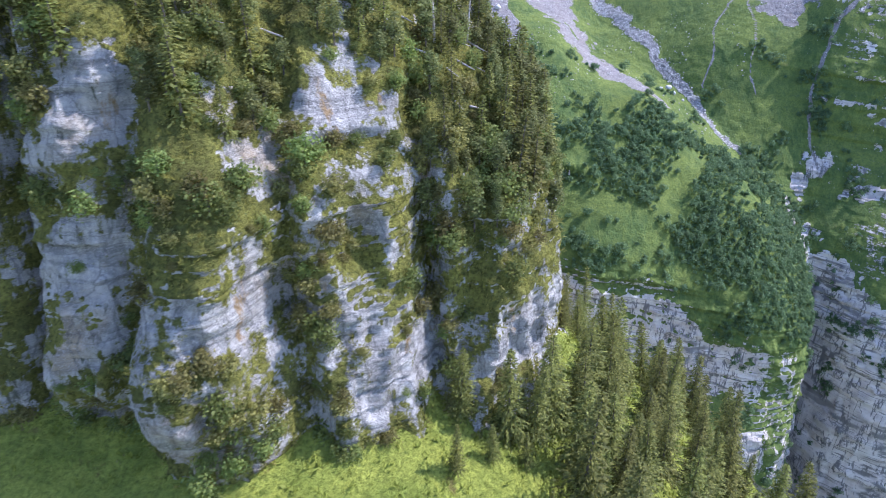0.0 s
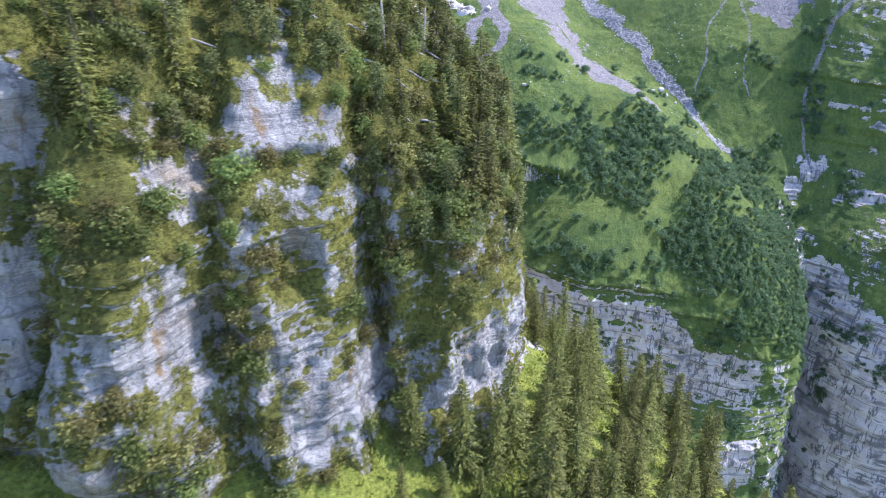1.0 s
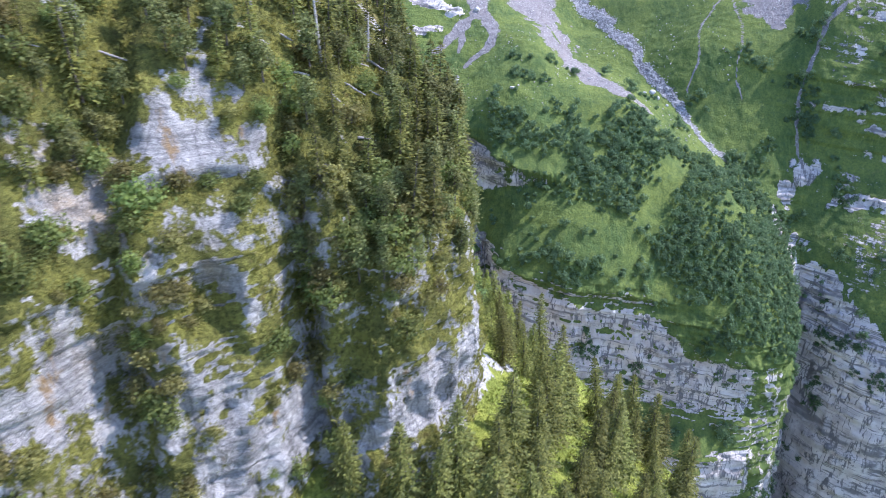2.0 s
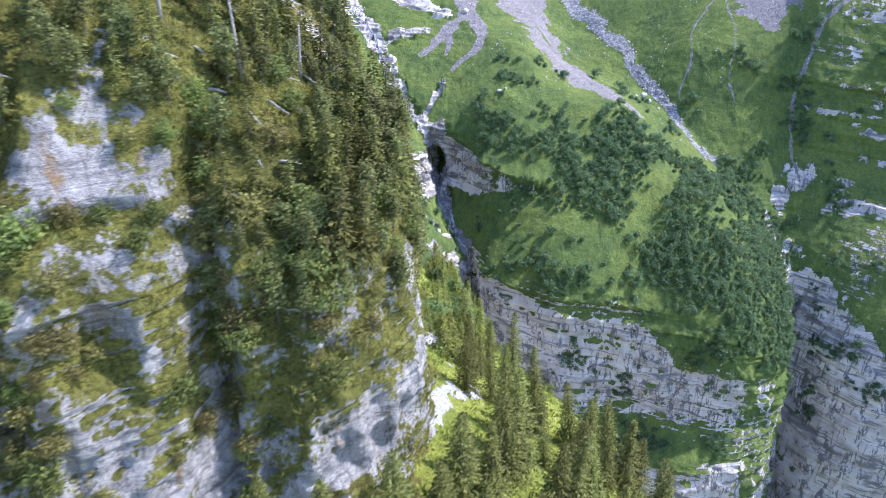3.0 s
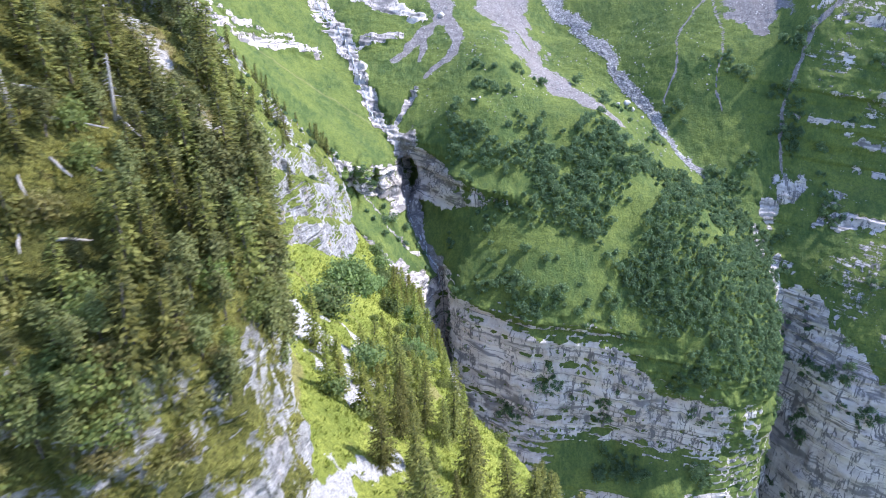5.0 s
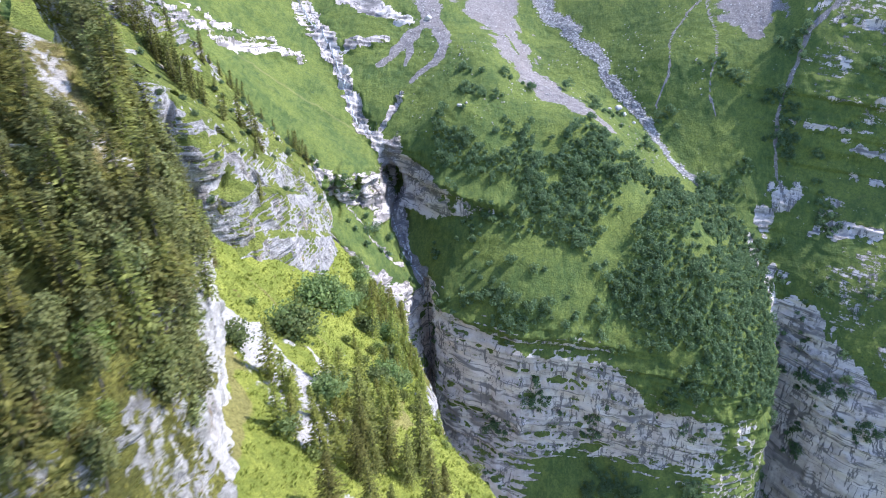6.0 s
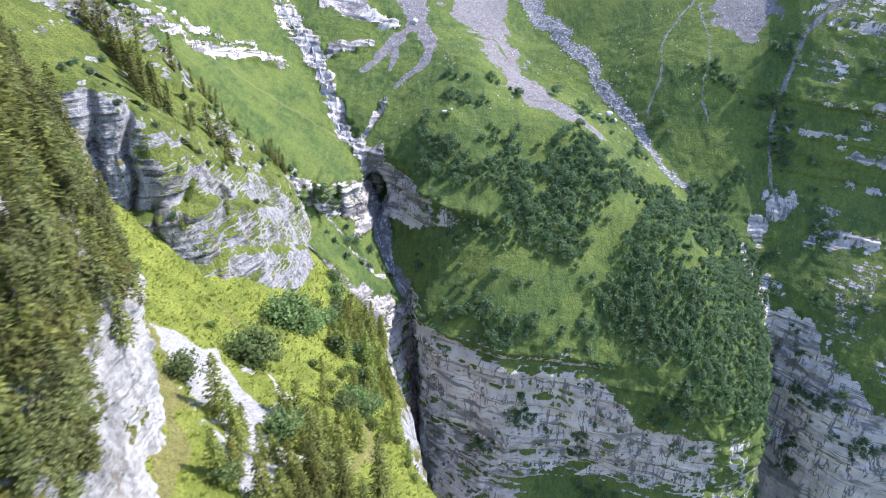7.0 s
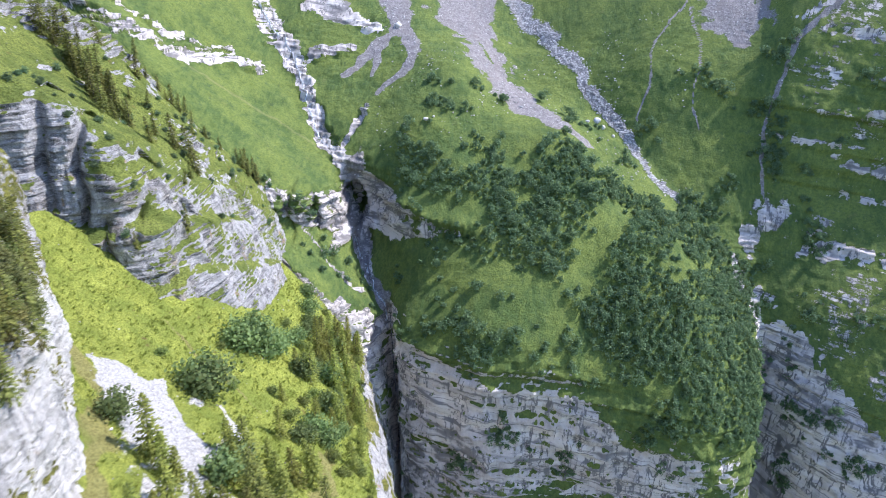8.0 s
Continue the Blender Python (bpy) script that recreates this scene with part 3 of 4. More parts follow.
SCREES = [
    [(34, 520, 13), (36, 488, 9), (40, 470, 8), (34, 462, 4), (22, 450, 3), (10, 438, 2)], [(38, 470, 4), (29, 450, 2.4), (24, 436, 1.2)],
    [(46, 466, 6), (50, 450, 4), (45, 436, 3.4), (30, 423, 2)],
    [(72, 545, 26), (80, 500, 21), (86, 478, 15), (92, 458, 15), (101, 438, 13), (110, 420, 10), (124, 404, 6), (144, 404, 1.6)],
    [(110, 535, 6), (117, 520, 5.4), (131, 497, 4.6), (149, 452, 3.8), (168, 426, 3.0), (176, 403, 2.8), (191, 395, 2.0)],
    [(238, 505, 26), (237, 475, 20), (236, 462, 13), (234, 451, 5)],
    [(278, 439, 1.6), (255, 433, 1.5), (245, 423, 1.1), (238, 414, 0.9), (235, 402, 0.9), (238, 388, 0.8)],
    [(209, 471, 0.6), (212, 455, 0.55), (205, 434, 0.45), (203, 418, 0.4)], [(209, 478, 0.7), (195, 465, 0.65), (183, 452, 0.6), (180, 439, 0.5), (174, 431, 0.4)],
    [(18, 386, 5), (20, 373, 3), (25, 362, 2.6), (29, 352, 2.4), (37, 341, 3)],
]
STONE_BED = SCREES[4:5]
BARE = [
    [(-120, 366, 4), (-87, 378, 4), (-75, 381, 6), (-62, 401, 6), (-49, 419, 5), (-33, 435, 2.5)], [(-95, 392, 3), (-70, 402, 4), (-48, 428, 2.5)],
    [(-48, 482, 9), (-31, 461, 7), (-20, 450, 5), (-9, 424, 4.5), (0, 403, 4), (11, 394, 5), (16, 388, 6)],
    [(-11, 486, 10), (10, 475, 6), (26, 470, 4)], [(-7, 449, 4), (12, 453, 3)], [(13, 398, 2), (19, 410, 2.5), (25, 416, 2)],
    [(6, 316, 2), (18, 317, 3), (30, 328, 4)], [(3, 344, 1.0), (12, 341, 1.0), (18, 338, 1.2), (28, 340, 1.2)],
    [(20, 384, 6), (24, 366, 4), (30, 350, 4)],
]


def east_rock(p):
    """Broken bands of rock on the eastern wall, and the bare throat of the eastern fall."""
    x, z = p[:, 0], p[:, 2]
    wide = z + 2.2 * fractal(p, 18, 3, 91)
    out = np.zeros(len(p))
    for z0, tilt, half, lo, hi, share in ((124, -0.17, 2.2, 226, 300, 0.9), (114, -0.1, 4.0, 258, 330, 0.8), (72.5, -0.04, 4.5, 243, 330, 1.25), (98, -0.08, 3.0, 256, 320, 0.6), (140, -0.1, 2.4, 250, 330, 0.6), (158, -0.1, 2.0, 256, 330, 0.7), (176, -0.05, 3.0, 262, 340, 0.9)):
        line = 1 - step(0.5, 1.2, np.abs(wide - z0 - tilt * (x - 240)) / half)
        out = np.maximum(out, share * line * step(lo, lo + 10, x) * (1 - step(hi, hi + 10, x)) * step(-0.25 - 0.3 * (share > 1), 0.45, fractal(p, (5, 5, 3.5), 3, 95)))
    for a, b, ra, rb in ((238, 84, 10, 9), (226, 74, 7, 9), (217, 56, 6, 8), (228, 46, 8, 5), (216, 64, 4, 9)):
        out = np.maximum(out, 0.95 * (1 - step(0.4, 1.15, np.hypot((x - a) / ra, (z - b) / rb) + 0.6 * fractal(p, (5, 5, 9), 4, 96))))
    return out * (p[:, 1] < 470)


def outcrops(p):
    out = near_lines(p, BARE, 0.6, 8, 3.0)
    for top, foot in (FLUTED, STREAM_CLIFF):
        out = np.maximum(out, between(p, top, foot)[1] * (p[:, 1] > 328) * (p[:, 1] < 392))
    return np.maximum(out, 0.8 * east_rock(p))


valley = Sheet(VALLEY_LINES, 640, 480, 2.4, 1.5, 9.0, 11, caves, (0.16, 0.03), 0.9, outcrops, 0.4, (0.45, 1.3, 1.6, 1.3, 1, 1, 1, 1, 0.25)).turf_by_slope(0.36, 0.60, 1.0, (20, 20, 6), 1.4, 0.4)
WX, WY, WZ = valley.p.T
inland = (WY > 285) * step(40, 48, WX) * (1 - step(208, 216, WX))
rim_z = np.interp(WX, (40, 48, 68, 93, 114, 128, 136, 142, 170, 200, 216), (60, 60, 48, 40, 40, 34, 24, 14, 10, 2, 0)) + 2.5 * fractal(valley.p, 14, 3, 97)
above = WZ - rim_z
strata = np.sin((valley.level + 1.2 * fractal(valley.p, 10, 2, 98)) * 1.9)
valley.turf = np.where(inland * (above > 0) > 0.5, 0.62 + 0.35 * step(4, 16, above) - 0.45 * (1 - step(6, 18, above)) * step(0.1, 0.8, strata) * (WX < 125), valley.turf)
valley.turf = np.where((inland > 0.5) & (above <= 0) & (above > -44) & (valley.n[:, 2] < 0.5), 0.02 + 0.30 * step(0.35, 0.75, fractal(valley.p, (18, 18, 5), 3, 104)), valley.turf)
corner = step(168, 184, WX) * (1 - step(216, 226, WX)) * (WZ < 30) * (WZ > -90)
valley.turf += corner * (0.28 + 0.35 * step(-0.3, 0.3, fractal(valley.p, (6, 6, 12), 3, 99)))
wall_z = np.interp(WX, (222, 231, 244, 252, 260, 270, 290), (44, 40, 36, 22, 14, 4, -6)) + 7 * fractal(valley.p, (4, 4, 30), 3, 105)
valley.turf = np.where((WX > 222) & (WY < 440) & (WY > 280), np.where(WZ > wall_z, 0.80 - 0.28 * step(0.0, 0.5, fractal(valley.p, 26, 3, 108)) * step(240, 262, WX), 0.13), valley.turf)
valley.turf = np.where((WX > -30) & (WX < 50) & (WY < 392) & (WY > 326) & (WZ > 62), 0.95, valley.turf)
valley.turf = np.where((WX > 200) & (WX <= 224) & (WY < 420) & (WY > 280) & (WZ > -20), np.maximum(valley.turf, 0.8), valley.turf)
valley.turf = np.where((WY > 392) & (WX < 236) | (WY > 350) & (WX < -30), np.maximum(valley.turf, 0.9), valley.turf)
valley.turf += 0.5 * inland * step(0.40, 0.62, valley.n[:, 2])
valley.turf -= 0.85 * np.minimum(outcrops(valley.p), 1) + 0.15 * east_rock(valley.p)
valley.turf += 0.45 * outcrops(valley.p) * (WX < -30) * (WY > 360) * step(-0.2, 0.4, fractal(np.stack([WX, WY, valley.level], 1), (26, 26, 1.1), 3, 103))
valley.turf += 0.55 * between(valley.p, *FLUTED)[1] * step(30, 70, WX) * step(-0.25, 0.3, fractal(valley.p, (4, 4, 14), 3, 106))
valley.turf += 0.5 * between(valley.p, *STREAM_CLIFF)[1] * step(0.0, 0.35, fractal(valley.p, (4, 4, 12), 3, 107))
valley.dry = near_lines(valley.p, [[(-60, 389, 0.7), (-40, 396, 0.8), (-20, 400, 0.8), (4, 394, 0.7)]], 0.5, 19, 1.0)
valley.rubble = near_lines(valley.p, SCREES, 0.5, 5, 2.5) * (1 - near_lines(valley.p, [[(86, 474, 1.6), (93, 462, 2.0)], [(104, 478, 1), (112, 455, 1)]], 0.6, 6, 1.0))
GULLIES = ((-38, 2.5, 4.5, 0.05), (-52, 1.3, 6.0, 0.0), (-21, 3.2, 6.0, -0.12), (-2.5, 1.8, 4.5, -0.05), (5, 2.0, 2.5, 0.1))      # x at z 165, half-width, depth, slant


def gullies(p):
    out = np.zeros_like(p)
    for x, a, depth, slant in GULLIES:
        off = (p[:, 0] - x - slant * (p[:, 2] - 165) + 1.3 * fractal(p, 12, 2, 66)) / a
        out[:, 1] += depth * np.exp(-off ** 2) * (p[:, 1] < 112)
    # overhang below the western pillar and a hollow under the brow
    for x, z, a, c, depth in ((-23, 160, 4, 5, 4), (-33, 143, 7, 4, 3), (-1, 158, 3, 9, 3), (10, 143, 9, 4, 3), (-14, 178.5, 7, 1.4, 2), (-45, 146, 9, 4, 3)):
        out[:, 1] += depth * np.exp(-((p[:, 0] - x) / a) ** 2 - ((p[:, 2] - z) / c) ** 2) * (p[:, 1] < 112)
    return out


spur = Sheet(SPUR, 540, 320, 2.6, 0.34, 4.6, 31, gullies, pillars=2.6, dense=(1.5, 1.5, 1.2, 0.5), crag_size=1.9)
spur.turf_by_slope(0.20, 0.60, 1.1, 7)
ROCKS = ((-13, 184, 7, 8), (-13, 174, 5, 6), (-8, 159, 5, 9), (-45, 160, 10, 14), (-33.5, 148, 4, 9), (-26, 163, 4, 6), (-5, 148, 9, 6), (14, 148, 9, 8), (-22, 180, 5, 4), (-41, 186, 5, 6))
bare = np.zeros(len(spur.p))
for x, z, a, b in ROCKS:
    bare = np.maximum(bare, 1 - step(0.5, 1.1, np.hypot((spur.p[:, 0] - x) / a, (spur.p[:, 2] - z) / b) + 0.6 * fractal(spur.p, 5, 4, 77)))
bare *= spur.p[:, 1] < 110
north = step(110, 122, spur.p[:, 1]) * (1 - step(158, 168, spur.p[:, 2]))
spur.turf = np.clip(np.maximum(spur.turf, 0.50 + 0.16 * fractal(spur.p, (3.5, 3.5, 5), 3, 85) - 0.3 * north) - 0.30 * bare - 0.25 * bare * step(170, 174, spur.p[:, 2]) - 0.38 * north, 0, 1)
STRIP = [(-3, 133, 2.0), (4, 128, 2.0), (8, 124.5, 2.0), (12, 123, 1.8), (13, 129, 1.4)]
band = near_lines(spur.p, [STRIP], 0.8, 88, 1.5)
clear = 1 - near_lines(spur.p, [[(x, y, 1.7 * w) for x, y, w in STRIP]], 0.4, 86)
spur.turf = np.clip(spur.turf - 0.55 * band, 0, 1)
spur.dry = near_lines(spur.p, [[(x, y, 1.2 * w) for x, y, w in STRIP]], 0.8, 89, 1.5)
glade = near_lines(spur.p, [[(-11, 105, 3), (-5, 102, 3.5), (0, 98, 3), (4, 101, 2.5), (6, 108, 2)], [(-6, 94, 1.5), (-2, 90, 1.5)]], 0.5, 87, 1.5) * step(176, 180, spur.p[:, 2])
spur.turf = np.clip(spur.turf + 0.5 * glade, 0, 1)
# North face painted white for the sun on it; the strip is pale rock
spur.sunlit_pale = np.maximum(0.95 * north * step(-0.6, 0.2, fractal(spur.p, 14, 3, 83)), 0.7 * band)
slope = Sheet(SLOPE, 400, 200, 1.2, 0.8, 5.0, 51).turf_by_slope(0.30, 0.6, 0.5)
PATCHES = [[(-9, 197, 4), (-2, 191, 7), (5, 187, 9), (11, 180, 9), (16, 172, 6), (21, 163, 5), (26, 155, 5)], [(8, 200, 0.7), (14, 196, 1.0), (22, 186, 0.9)],
           [(28, 168, 2), (34, 174, 2)], [(20, 108, 3), (27, 128, 3), (31, 140, 2)]]
slope.rubble = near_lines(slope.p, PATCHES, 1.0, 5, 4.0)
slope.dry = near_lines(slope.p, [[(21, 106, 2), (15, 130, 1.6), (7, 157, 1.8), (-5, 180, 1.8), (-20, 194, 1.5)], [(-14, 229, 0.5), (-6, 224, 0.6), (2, 218, 0.5), (10, 212, 0.5), (18, 207, 0.4)], [(30, 170, 2), (36, 190, 2.5), (32, 214, 2)]], 1.0, 15, 3.0)
edge_wall = Sheet(EDGE_WALL, 360, 140, 1.8, 0.8, 5.0, 61).turf_by_slope(0.10, 0.50, 1.0, 8)
BROW = [[(-110, 262, 5), (-92, 276, 6), (-74, 296, 8), (-66, 310, 8), (-59, 324, 7), (-52, 330, 4)], [(-30, 306, 2), (-24, 320, 2)]]


def brow_bands(p):
    return near_lines(p, BROW, 0.7, 18, 3.0)


def tiers(p):
    """Ledges that step the buttress back, and upright corners in its walls."""
    out = np.zeros_like(p)
    turn = step(246, 274, p[:, 1])
    lower = p[:, 2] + 0.45 * np.maximum(p[:, 1] - 256, 0) + 1.6 * fractal(p, (12, 12, 30), 3, 75)
    shift = 5.5 * (1 - step(136, 139, lower)) + 3.5 * (1 - step(120, 122.5, lower)) + 2.0 * (1 - step(152, 154, lower)) - 5.0
    for x, a, depth, low, high in ((-37, 1.3, 5, 138, 172), (-29.5, -2.6, -2.5, 146, 170), (-23.5, 1.0, 3.5, 136, 162), (-31, 1.0, 3, 122, 140), (-16, 1.2, 3, 110, 138), (-46, 1.6, 4, 140, 176)):
        shift -= depth * np.exp(-((p[:, 0] - x + 0.8 * np.sin(p[:, 2] / 3)) / a) ** 2) * step(low - 3, low, p[:, 2]) * (1 - step(high - 2, high + 2, p[:, 2])) * (p[:, 1] < 268)
    shift *= 1 - step(0, 14, p[:, 1] - 300)
    out[:, 0] += shift * (0.35 + 0.6 * turn)
    out[:, 1] += shift * (-0.94 + 0.65 * turn)
    return out


buttress = Sheet(BUTTRESS, 360, 340, 1.6, 0.55, 3.4, 71, tiers, (-0.03, 0.0), 1.8, brow_bands, 0.7, (1.5, 1.5, 1, 0.8)).turf_by_slope(0.46, 0.66, 0.7, (9, 9, 5), 1.2, 0.8)
buttress.turf += 0.42 * step(0.42, 0.58, buttress.rise + 0.06 * fractal(buttress.p, 12, 2, 79)) - 0.05
buttress.turf += 0.4 * step(258, 268, buttress.p[:, 1]) * step(-0.1, 0.3, fractal(buttress.p, (7, 7, 5), 3, 80)) * step(0.24, 0.34, buttress.rise)
buttress.turf -= 0.85 * brow_bands(buttress.p)

valley.link("valley_head", VALLEY, "steep green valley head of grey limestone with screes", "mountain")
spur.link("rock_spur", LIMESTONE, "pale limestone cliff overgrown with turf and shrubs", "cliff")
slope.link("meadow_slope", MEADOW, "steep bright green alpine meadow with stony patches", "slope")
edge_wall.link("gorge_wall", LIMESTONE, "limestone wall dropping from the meadow into the gorge", "cliff")
buttress.link("bedded_buttress", BANDED, "pale bedded limestone buttress topped by grass", "cliff")

floor_mesh = bpy.data.meshes.new("ground")
floor_mesh.from_pydata([(-3000, -3500, -138), (3000, -3500, -138), (3000, 1500, -138), (-3000, 1500, -138)], [], [(0, 1, 2, 3)])
floor_mesh.materials.append(VALLEY)
floor_mesh.attributes.new("turf", "FLOAT", "POINT").data.foreach_set("value", np.ones(4, np.float32))
tagged(new("ground", floor_mesh), "dark green valley floor far below the cliffs", "ground", kind="structure")


# ---- plants, stones and water ----
rng = np.random.default_rng(7)


def part(name, mesh, mat, parent=None, label=""):
    if mat is not None and not mesh.materials:
        mesh.materials.append(mat)
    ob = new(name, mesh)
    if parent is not None:
        ob.parent = parent
    if label:
        ob["label"] = label
    return ob


def mesh_of(name, verts, faces, smooth=False):
    mesh = bpy.data.meshes.new(name)
    mesh.from_pydata([tuple(map(float, v)) for v in verts], [], [tuple(map(int, f)) for f in faces])
    if smooth:
        mesh.polygons.foreach_set("use_smooth", np.ones(len(faces), bool))
    return mesh


def quads_mesh(name, v, f):
    """A mesh of quads from arrays, for large ones."""
    mesh = bpy.data.meshes.new(name)
    mesh.vertices.add(len(v))
    mesh.vertices.foreach_set("co", np.asarray(v, np.float32).ravel())
    mesh.loops.add(4 * len(f))
    mesh.loops.foreach_set("vertex_index", np.asarray(f, np.int32).ravel())
    mesh.polygons.add(len(f))
    mesh.polygons.foreach_set("loop_start", np.arange(0, 4 * len(f), 4, dtype=np.int32))
    mesh.update(calc_edges=True)
    return mesh


def tube(points, radii, sides=6):
    """Verts and faces of a tapered limb along points."""
    verts, faces = [], []
    points = [np.asarray(p, float) for p in points]
    for k, (p, r) in enumerate(zip(points, radii)):
        d = points[min(k + 1, len(points) - 1)] - points[max(k - 1, 0)]
        d /= max(np.linalg.norm(d), 1e-6)
        a = np.cross(d, (0.3, 0.9, 0.1))
        a /= max(np.linalg.norm(a), 1e-6)
        b = np.cross(d, a)
        for s in range(sides):
            w = 2 * math.pi * s / sides
            verts.append(p + r * (math.cos(w) * a + math.sin(w) * b))
        if k:
            o = (k - 1) * sides
            faces += [(o + s, o + (s + 1) % sides, o + sides + (s + 1) % sides, o + sides + s) for s in range(sides)]
    faces.append(tuple(range(sides))[::-1])
    faces.append(tuple(range((len(points) - 1) * sides, len(points) * sides)))
    return verts, faces


def joined(pieces):
    verts, faces = [], []
    for v, f in pieces:
        o = len(verts)
        verts += list(v)
        faces += [tuple(i + o for i in one) for one in f]
    return verts, faces


def sprays(at, along, length, width, r, facing=None):
    """Pointed leafy blades: at, along (n, 3), length, width (n). Each is bent over its midrib."""
    n = len(at)
    along = along / np.maximum(np.linalg.norm(along, axis=1, keepdims=True), 1e-6)
    side = np.cross(along, r.normal(size=(n, 3)) * 0.4 + ((0, 0, 1) if facing is None else facing))
    side /= np.maximum(np.linalg.norm(side, axis=1, keepdims=True), 1e-6)
    up = np.cross(side, along)
    L, W = length[:, None], width[:, None]
    v = np.stack([at, at + along * L * 0.45 + side * W, at + along * L + up * L * 0.05, at + along * L * 0.45 - side * W + up * W * 0.25], 1)
    f = np.arange(4 * n).reshape(n, 4)
    return v.reshape(-1, 3), f


def spruce(height, radius, seed, thin=1.0, name="spruce", needles=NEEDLES):
    r = np.random.default_rng(seed)
    root = new(name)
    lean = r.normal(0, 0.02, 2)
    mid = [(lean[0] * height * k ** 2, lean[1] * height * k ** 2, height * k) for k in (-0.06, 0.25, 0.5, 0.75, 1.0)]
    trunk = part("trunk", mesh_of("trunk", *tube(mid, [0.016 * height * f + 0.02 for f in (1.25, 0.8, 0.55, 0.28, 0.02)])), BARK, root)
    at, along, length = [], [], []
    z = 0.07 * height
    while z < height * 0.99:
        k = z / height
        reach = radius * (1 - k) ** 0.8 * (0.75 + 0.45 * r.random()) + 0.12
        base = np.array([lean[0] * height * k * k, lean[1] * height * k * k, z])
        turn = r.random() * 6.3
        count = max(4, int(round((5.5 + 3 * (1 - k)) * thin)))
        for b in range(count):
            if r.random() < 0.10:
                continue
            w = turn + 6.283 * b / count + r.normal(0, 0.2)
            out = np.array([math.cos(w), math.sin(w), 0])
            own = reach * (0.65 + 0.5 * r.random())
            tip = -0.34 + 0.62 * k
            steps = max(3, int(own / 0.24))
            for q in range(steps):
                u = (q + 0.25 + 0.6 * r.random()) / steps
                p = base + out * own * u + (0, 0, own * (tip * u - 0.12 * u * u + 0.10 * u ** 4))
                at.append(p)
                along.append(out + r.normal(0, 0.55, 3) * (1, 1, 0.4) + (0, 0, tip - 0.25))
                length.append(0.34 + 0.42 * r.random() * (1 - 0.5 * k))
        z += 0.28 + 0.012 * height * (1 - k)
    for _ in range(6):
        at.append(np.array([lean[0] * height, lean[1] * height, height * (0.96 + 0.03 * r.random())]))
        along.append(np.array([*r.normal(0, 0.25, 2), 1.0]))
        length.append(0.5)
    length = np.array(length)
    v, f = sprays(np.array(at), np.array(along), length * 1.3, length * 0.30, r)
    part("crown", quads_mesh("crown", v, f), needles, root)
    return root


def leafy(name, height, width, seed, leaf, mat, clumps, per, trunk_share=0.3, size=0.42):
    """A shrub, broadleaf tree or pine: forked limbs that carry clumps of blades round an uneven outline."""
    r = np.random.default_rng(seed)
    root = new(name)
    centres = []
    for _ in range(clumps):
        d = r.normal(size=3)
        d /= np.linalg.norm(d)
        rad = r.random() ** 0.45
        k = trunk_share + (1 - trunk_share) * (0.5 + 0.46 * d[2] * rad)
        wide = width * 0.5 * (1.0 - 0.45 * abs(k - 0.55) / 0.5)
        centres.append(np.array([d[0] * rad * wide, d[1] * rad * wide, k * height]))
    stem = [(0, 0, -0.4), (0.03 * width * r.normal(), 0.03 * width * r.normal(), height * 0.3), (0.05 * width * r.normal(), 0.05 * width * r.normal(), height * 0.72)]
    thick = 0.018 * height + 0.03
    limbs = [tube(stem, (thick, thick * 0.7, thick * 0.25), 5)]
    for c in centres[:: max(1, clumps // 7)]:
        start = np.array([0, 0, height * (0.12 + 0.35 * r.random())])
        limbs.append(tube((start, (start + c) / 2 + (0, 0, 0.05 * height), c), (thick * 0.5, thick * 0.3, thick * 0.1), 4))
    part("trunk", mesh_of("trunk", *joined(limbs)), BARK, root)
    at, along, facing = [], [], []
    heart = np.array([0, 0, 0.45 * height])
    for c in centres:
        spread = width * (0.10 + 0.10 * r.random())
        d = r.normal(size=(per, 3)) * spread * (1, 1, 0.75)
        at.append(c + d)
        along.append(r.normal(size=(per, 3)) + (0, 0, 0.3 * leaf))
        facing.append(d / spread * 0.6 + 1.2 * (c - heart) / width + (0, 0, leaf))
    at, along, facing = np.concatenate(at), np.concatenate(along), np.concatenate(facing)
    length = size * (0.6 + 0.8 * r.random(len(at)))
    v, f = sprays(at, along, length, length * 0.42, r, facing)
    part("crown", quads_mesh("crown", v, f), mat, root)
    return root


def spots(sheet, weight, count, gap, seed, taken=None):
    """Places on a sheet, drawn by weight, at least gap apart in plan and height."""
    r = np.random.default_rng(seed)
    chosen = [] if taken is None else taken
    made = []
    w = np.clip(weight, 0, None)
    order = r.choice(len(w), size=min(len(w), count * 30), p=w / w.sum())
    held = np.zeros((len(chosen) + count, 3))
    full = len(chosen)
    if full:
        held[:full] = chosen
    for i in order:
        p = sheet.p[i]
        if not full or ((held[:full] - p) ** 2).sum(1).min() > gap * gap:
            held[full] = p
            full += 1
            chosen.append(p)
            made.append(p)
            if len(made) >= count:
                break
    return made


def plant(kinds, places, group, label, category, low=0.75, high=1.25, seed=1, sink=0.15):
    """Set copies of the kinds at the places; each kind's original takes its first place."""
    r = np.random.default_rng(seed)
    for n, p in enumerate(places):
        k = kinds[int(r.integers(len(kinds)))]
        scale = low + (high - low) * r.random()
        m = pose(p[0], p[1], p[2] - sink, r.normal(0, 2.5), r.normal(0, 2.5), r.random() * 360)
        if not k.get("used"):
            ob = k
            ob["used"] = 1
            ob.matrix_basis = m
        else:
            ob = copy_thing(k, m)
        ob.scale = (scale, scale, scale * (0.9 + 0.2 * r.random()))
        tagged(ob, label, category, group)


